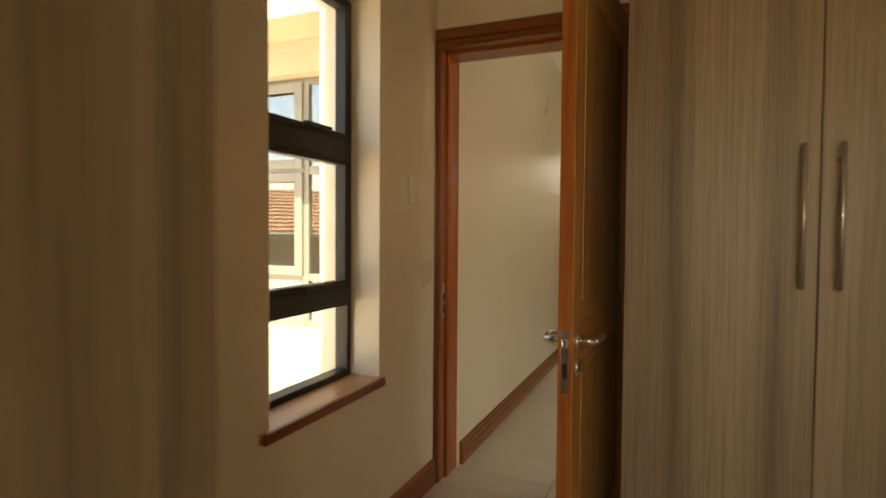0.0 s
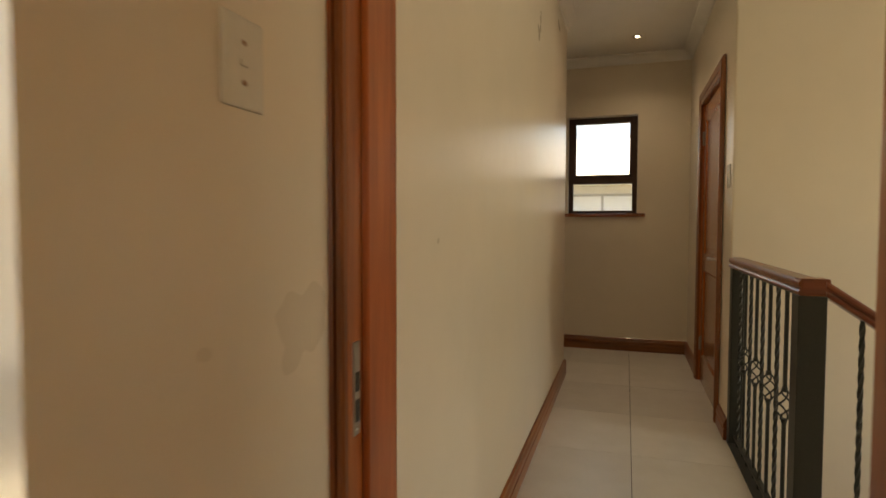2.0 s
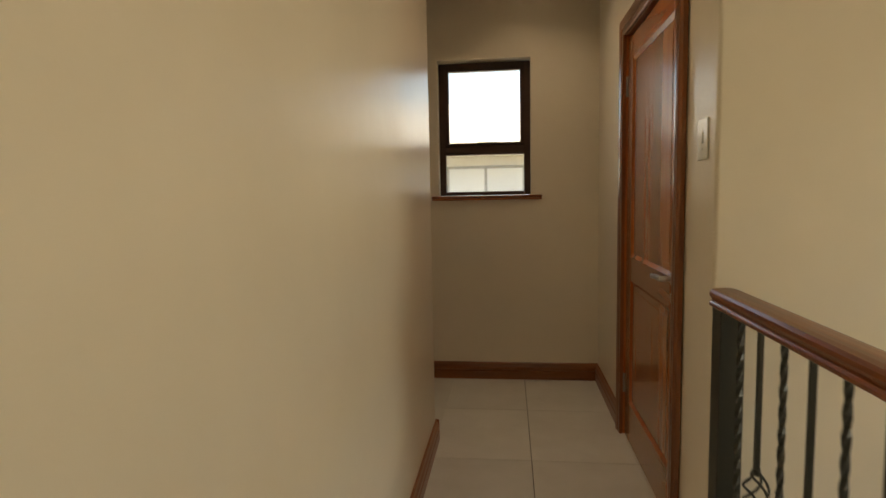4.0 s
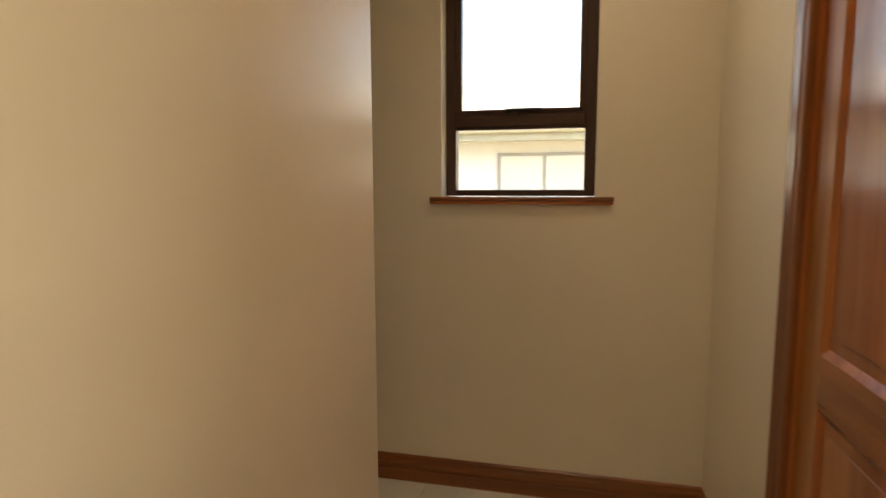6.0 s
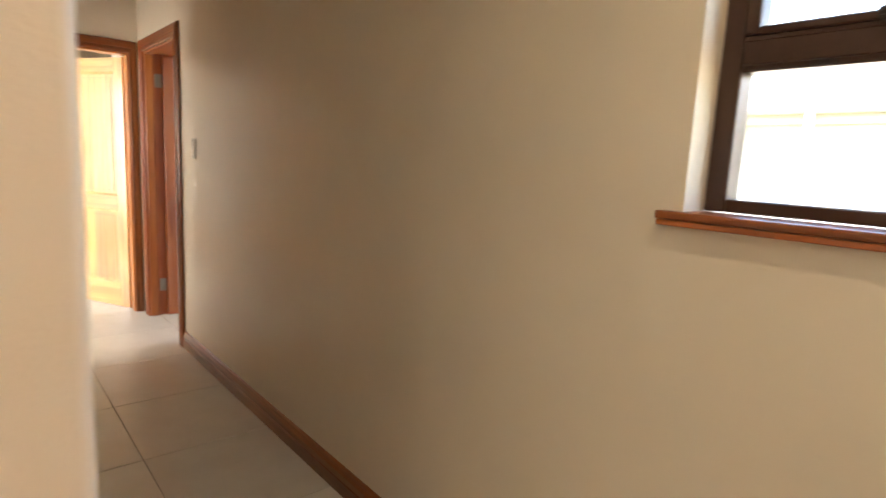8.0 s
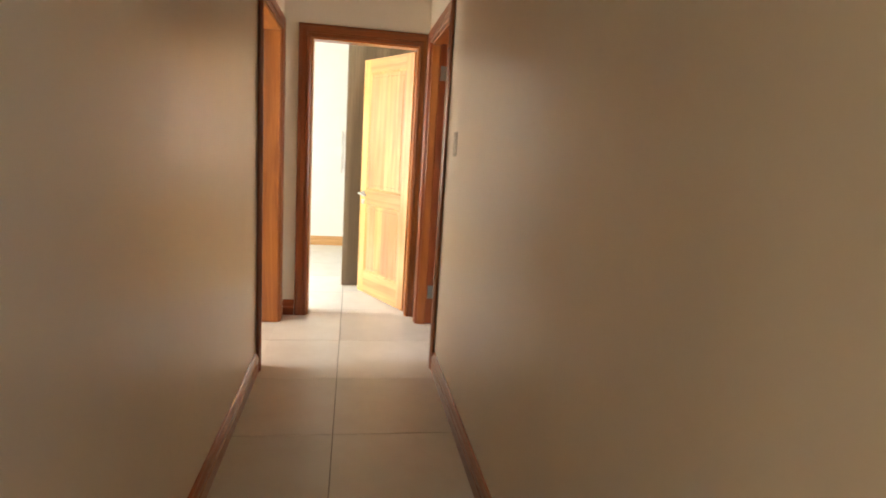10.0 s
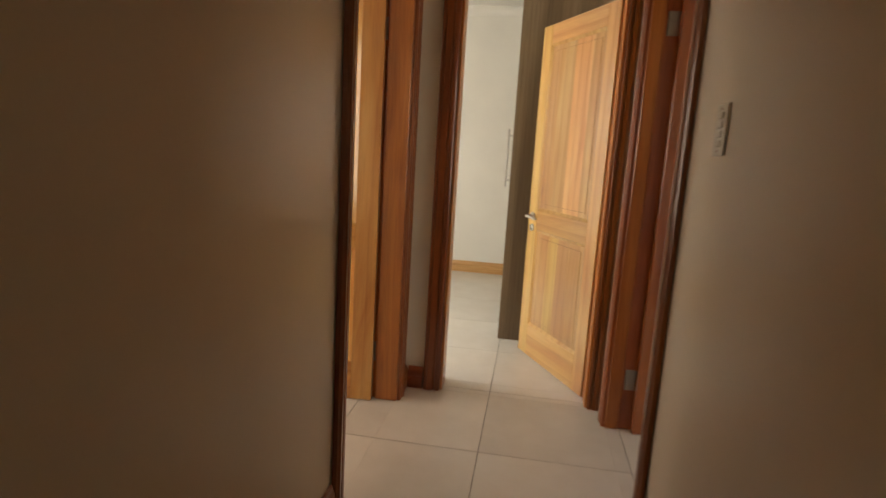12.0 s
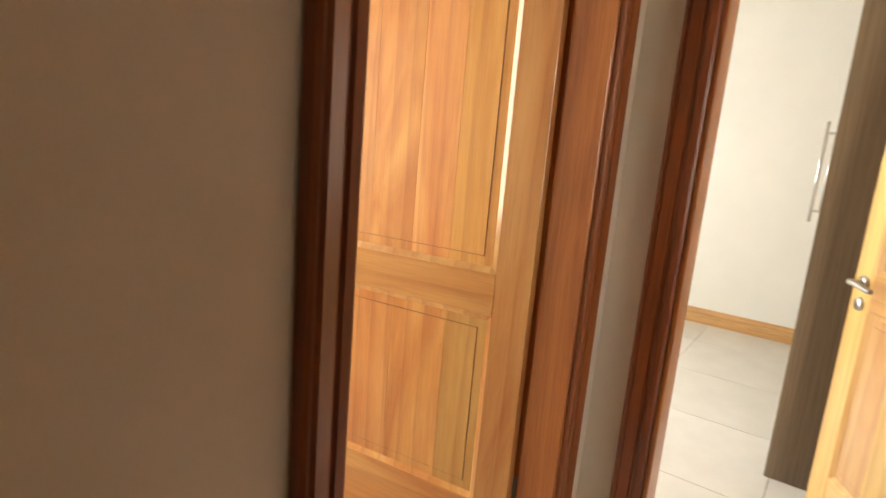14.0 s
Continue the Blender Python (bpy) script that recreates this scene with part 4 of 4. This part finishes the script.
def outside_window(x0, x1, z0, z1):
    """Wide aluminium window of several lights, each with its own casement."""
    ob = thing("window_outside", pose(x0, -0.11, z0), "grey aluminium casement window reflecting the neighbouring roof", "window", "courtyard windows", "structure")
    w, h, o = x1 - x0, z1 - z0, 0.035
    part("window_frame", one(0, o, -0.025, 0.025, 0, h, 0.003), GREYALU, ob)
    part("window_frame", one(w - o, w, -0.025, 0.025, 0, h, 0.003), GREYALU, ob)
    rows = [(0, o), (0.245, 0.285), (0.805, 0.850), (h - o, h)]
    for a, b in rows:
        part("transom", one(o, w - o, -0.025, 0.025, a, b, 0.003), GREYALU, ob)
    posts = [(0, o), (w - 0.33, w - 0.285), (w - o, w)]
    for a, b in posts[1:-1]:
        part("mullion", one(a, b, -0.028, 0.028, o, h - o, 0.003), GREYALU, ob)
    for k, ((_, c), (d, _)) in enumerate(zip(posts, posts[1:])):
        for r, ((_, a), (b, _)) in enumerate(zip(rows, rows[1:])):
            if r and k == 0:
                casement = bmesh.new()
                for q in ((c - 0.012, c + 0.038, a - 0.012, b + 0.012), (d - 0.038, d + 0.012, a - 0.012, b + 0.012), (c + 0.038, d - 0.038, a - 0.012, a + 0.036), (c + 0.038, d - 0.038, b - 0.036, b + 0.012)):
                    solid(casement, q[0], q[1], -0.042, -0.026, q[2], q[3], 0.002)
                part("casement", casement, GREYALU, ob)
            part("pane", one(c, d, -0.012, -0.006, a, b), SOLAR, ob)
    return ob


SOLAR, solar_tree, solar_shader = material("reflective_window_glass")
solar_shader.inputs["Base Color"].default_value = (0.5, 0.55, 0.52, 1)
solar_shader.inputs["Roughness"].default_value = 0.0
solar_shader.inputs["IOR"].default_value = 3.6
solar_shader.inputs["Transmission Weight"].default_value = 1.0
outside_window(-1.17, -0.47, 0.68, 1.99)
outside_window(-2.76, -1.66, 0.68, 1.99)


def neighbour(m, length, depth, eave, ridge, label, wall_mat, roof_mat, tiles, windows, panes):
    """House with a gabled roof: x along the eave, front at y = 0 facing -y."""
    ob = thing("neighbour_house", m, label, "house")
    part("wall", one(0, length, 0, depth, 0, eave), wall_mat, ob)
    over, half = 0.45, depth / 2
    pitch = (ridge - eave) / half
    for side in (0, 1):
        bm = bmesh.new()
        def at(x, s, lift):
            y = -over + s * (half + over)
            z = eave - over * pitch + s * (half + over) * pitch + lift
            return Vector((x, y if side == 0 else depth - y, z))
        rings = [[bm.verts.new(at(x, s, lift)) for s, lift in ((0, 0), (1, 0), (1, 0.12), (0, 0.12))] for x in (-over, length + over)]
        for k in range(4):
            bm.faces.new((rings[0][k], rings[0][(k + 1) % 4], rings[1][(k + 1) % 4], rings[1][k]))
        bm.faces.new(rings[0]), bm.faces.new(rings[1][::-1])
        roof = part("roof", bm, roof_mat, ob)
        if tiles and side == 0:
            courses, columns = 12, int((length + 2 * over) / 0.32)
            bm = bmesh.new()
            for c in range(courses):
                for k in range(columns):
                    x0 = -over + k * 0.32
                    s0, s1 = c / courses, (c + 1.12) / courses
                    low = [at(x0 + 0.32 * q, s0, 0.125 + 0.05 + 0.035 * math.sin(math.pi * q)) for q in (0, 0.25, 0.5, 0.75, 1)]
                    high = [at(x0 + 0.32 * q, min(1, s1), 0.125 + 0.035 * math.sin(math.pi * q)) for q in (0, 0.25, 0.5, 0.75, 1)]
                    foot = [at(x0 + 0.32 * q, s0, 0.12) for q in (0, 0.25, 0.5, 0.75, 1)]
                    a, b, f = ([bm.verts.new(v) for v in some] for some in (low, high, foot))
                    for i in range(4):
                        bm.faces.new((a[i], a[i + 1], b[i + 1], b[i]))
                        bm.faces.new((f[i], f[i + 1], a[i + 1], a[i]))
            tagged(part("roof_tiles", bm, roof_mat, roof, "terracotta roof tiles"), kind="stuff")
    z = eave - over * pitch
    part("fascia", one(-over, length + over, -over - 0.03, -over, z - 0.10, z + 0.14, 0.004), GUTTER, ob)
    bm = bmesh.new()
    tube(bm, (-over, -over - 0.09, z + 0.06), (length + over, -over - 0.09, z + 0.06), 0.06, None, 10)
    part("gutter", bm, GUTTER, ob)
    if not tiles:
        bm = bmesh.new()
        tube(bm, (1.55, -over - 0.09, z + 0.02), (1.55, -over - 0.09, z - 0.16), 0.045, None, 10)
        tube(bm, (1.55, -over - 0.09, z - 0.14), (1.55, -0.06, z - 0.42), 0.045, None, 10)
        tube(bm, (1.55, -0.06, z - 0.40), (1.55, -0.06, 0.1), 0.045, None, 10)
        part("downpipe", bm, BRIGHT, ob, "white rainwater downpipe")
    part("soffit", one(-over, length + over, -over, 0.0, z - 0.08, z - 0.05), GUTTER, ob)
    for x0, x1, z0, z1 in windows:
        win = part("window", one(x0, x1, -0.03, 0.02, z0, z1, 0.005), GREYALU, ob)
        n = 2
        for i in range(n):
            a = x0 + 0.05 + i * (x1 - x0 - 0.05) / n
            part("pane", one(a, a + (x1 - x0 - 0.05) / n - 0.05, -0.036, -0.029, z0 + 0.05, z1 - 0.05), panes, win)
    return ob


neighbour(pose(-3.2, 10.6, FOOT), 9.0, 6.0, 5.28, 6.3, "white plastered neighbour house with a pale roof and gutter", BRIGHT, METALROOF, False, [(2.52, 3.9, 3.7, 4.88), (5.2, 6.6, 3.7, 4.88)], BLIND)
neighbour(pose(-8.3, -16.4, FOOT, 0, 0, 132), 16.0, 7.0, 4.24, 5.7, "brown rendered neighbour house with a terracotta tiled roof", RENDER, CLAY, True, [(3.0, 4.6, 1.4, 2.6)], SOLAR)


def tree(x, y, height, spread, seed, label):
    rng = random.Random(seed)
    ob = thing("tree", pose(x, y, FOOT), label, "tree")
    bm = bmesh.new()
    tube(bm, (0, 0, 0), (0.1, 0.05, height * 0.55), 0.17, 0.10, 10)
    tips = []
    for i in range(11):
        a, z = i * 2.4, height * (0.32 + 0.05 * i * 0.55)
        tip = Vector((math.cos(a) * spread * rng.uniform(0.5, 1), math.sin(a) * spread * rng.uniform(0.5, 1), height * rng.uniform(0.62, 1.0)))
        tube(bm, (0.06, 0.03, z), tip, 0.06, 0.015, 7)
        tips.append(tip)
    part("trunk", bm, BARK, ob)
    bm = bmesh.new()
    for tip in tips:
        for _ in range(150):
            c = tip + Vector((rng.gauss(0, 0.42), rng.gauss(0, 0.42), rng.gauss(0, 0.32)))
            d = Vector((rng.uniform(-1, 1), rng.uniform(-1, 1), rng.uniform(-1, 1))).normalized() * 0.09
            e = d.cross(Vector((rng.uniform(-1, 1), rng.uniform(-1, 1), 1))).normalized() * 0.04
            bm.faces.new([bm.verts.new(c + v) for v in (d, e, -d, -e)])
    part("crown", bm, LEAFGREEN, ob)
    return ob


tree(-23.0, -18.2, 7.3, 1.6, 3, "small dusty green tree behind the tiled roof")


# ---- floor tiles ----
PITCH_X, PITCH_Y, ORIGIN_X, ORIGIN_Y, GAP = 0.640, 0.640, 0.507, 0.005, 0.0035
TILES = {}


def tile_mesh(w, h):
    key = (round(w, 3), round(h, 3))
    if key not in TILES:
        TILES[key] = mesh_of("tile", one(0, w, 0, h, -0.0078, 0.0, 0.0012), TILE)
    return TILES[key]


SEEN = [FLOORS[0], FLOORS[1], FLOORS[2], FLOORS[3], FLOORS[4], FLOORS[5], FLOORS[6], FLOORS[7], FLOORS[8], FLOORS[9], FLOORS[11]]
for x0, x1, y0, y1 in SEEN:
    for i in range(math.floor((x0 - ORIGIN_X) / PITCH_X), math.ceil((x1 - ORIGIN_X) / PITCH_X)):
        for k in range(math.floor((y0 - ORIGIN_Y) / PITCH_Y), math.ceil((y1 - ORIGIN_Y) / PITCH_Y)):
            a, b = max(x0, ORIGIN_X + i * PITCH_X + GAP / 2), min(x1, ORIGIN_X + (i + 1) * PITCH_X - GAP / 2)
            c, d = max(y0, ORIGIN_Y + k * PITCH_Y + GAP / 2), min(y1, ORIGIN_Y + (k + 1) * PITCH_Y - GAP / 2)
            if b - a > 0.006 and d - c > 0.006:
                piece = new("tile", tile_mesh(b - a, d - c))
                piece.location = (a, c, 0.0)
                piece.parent = floor
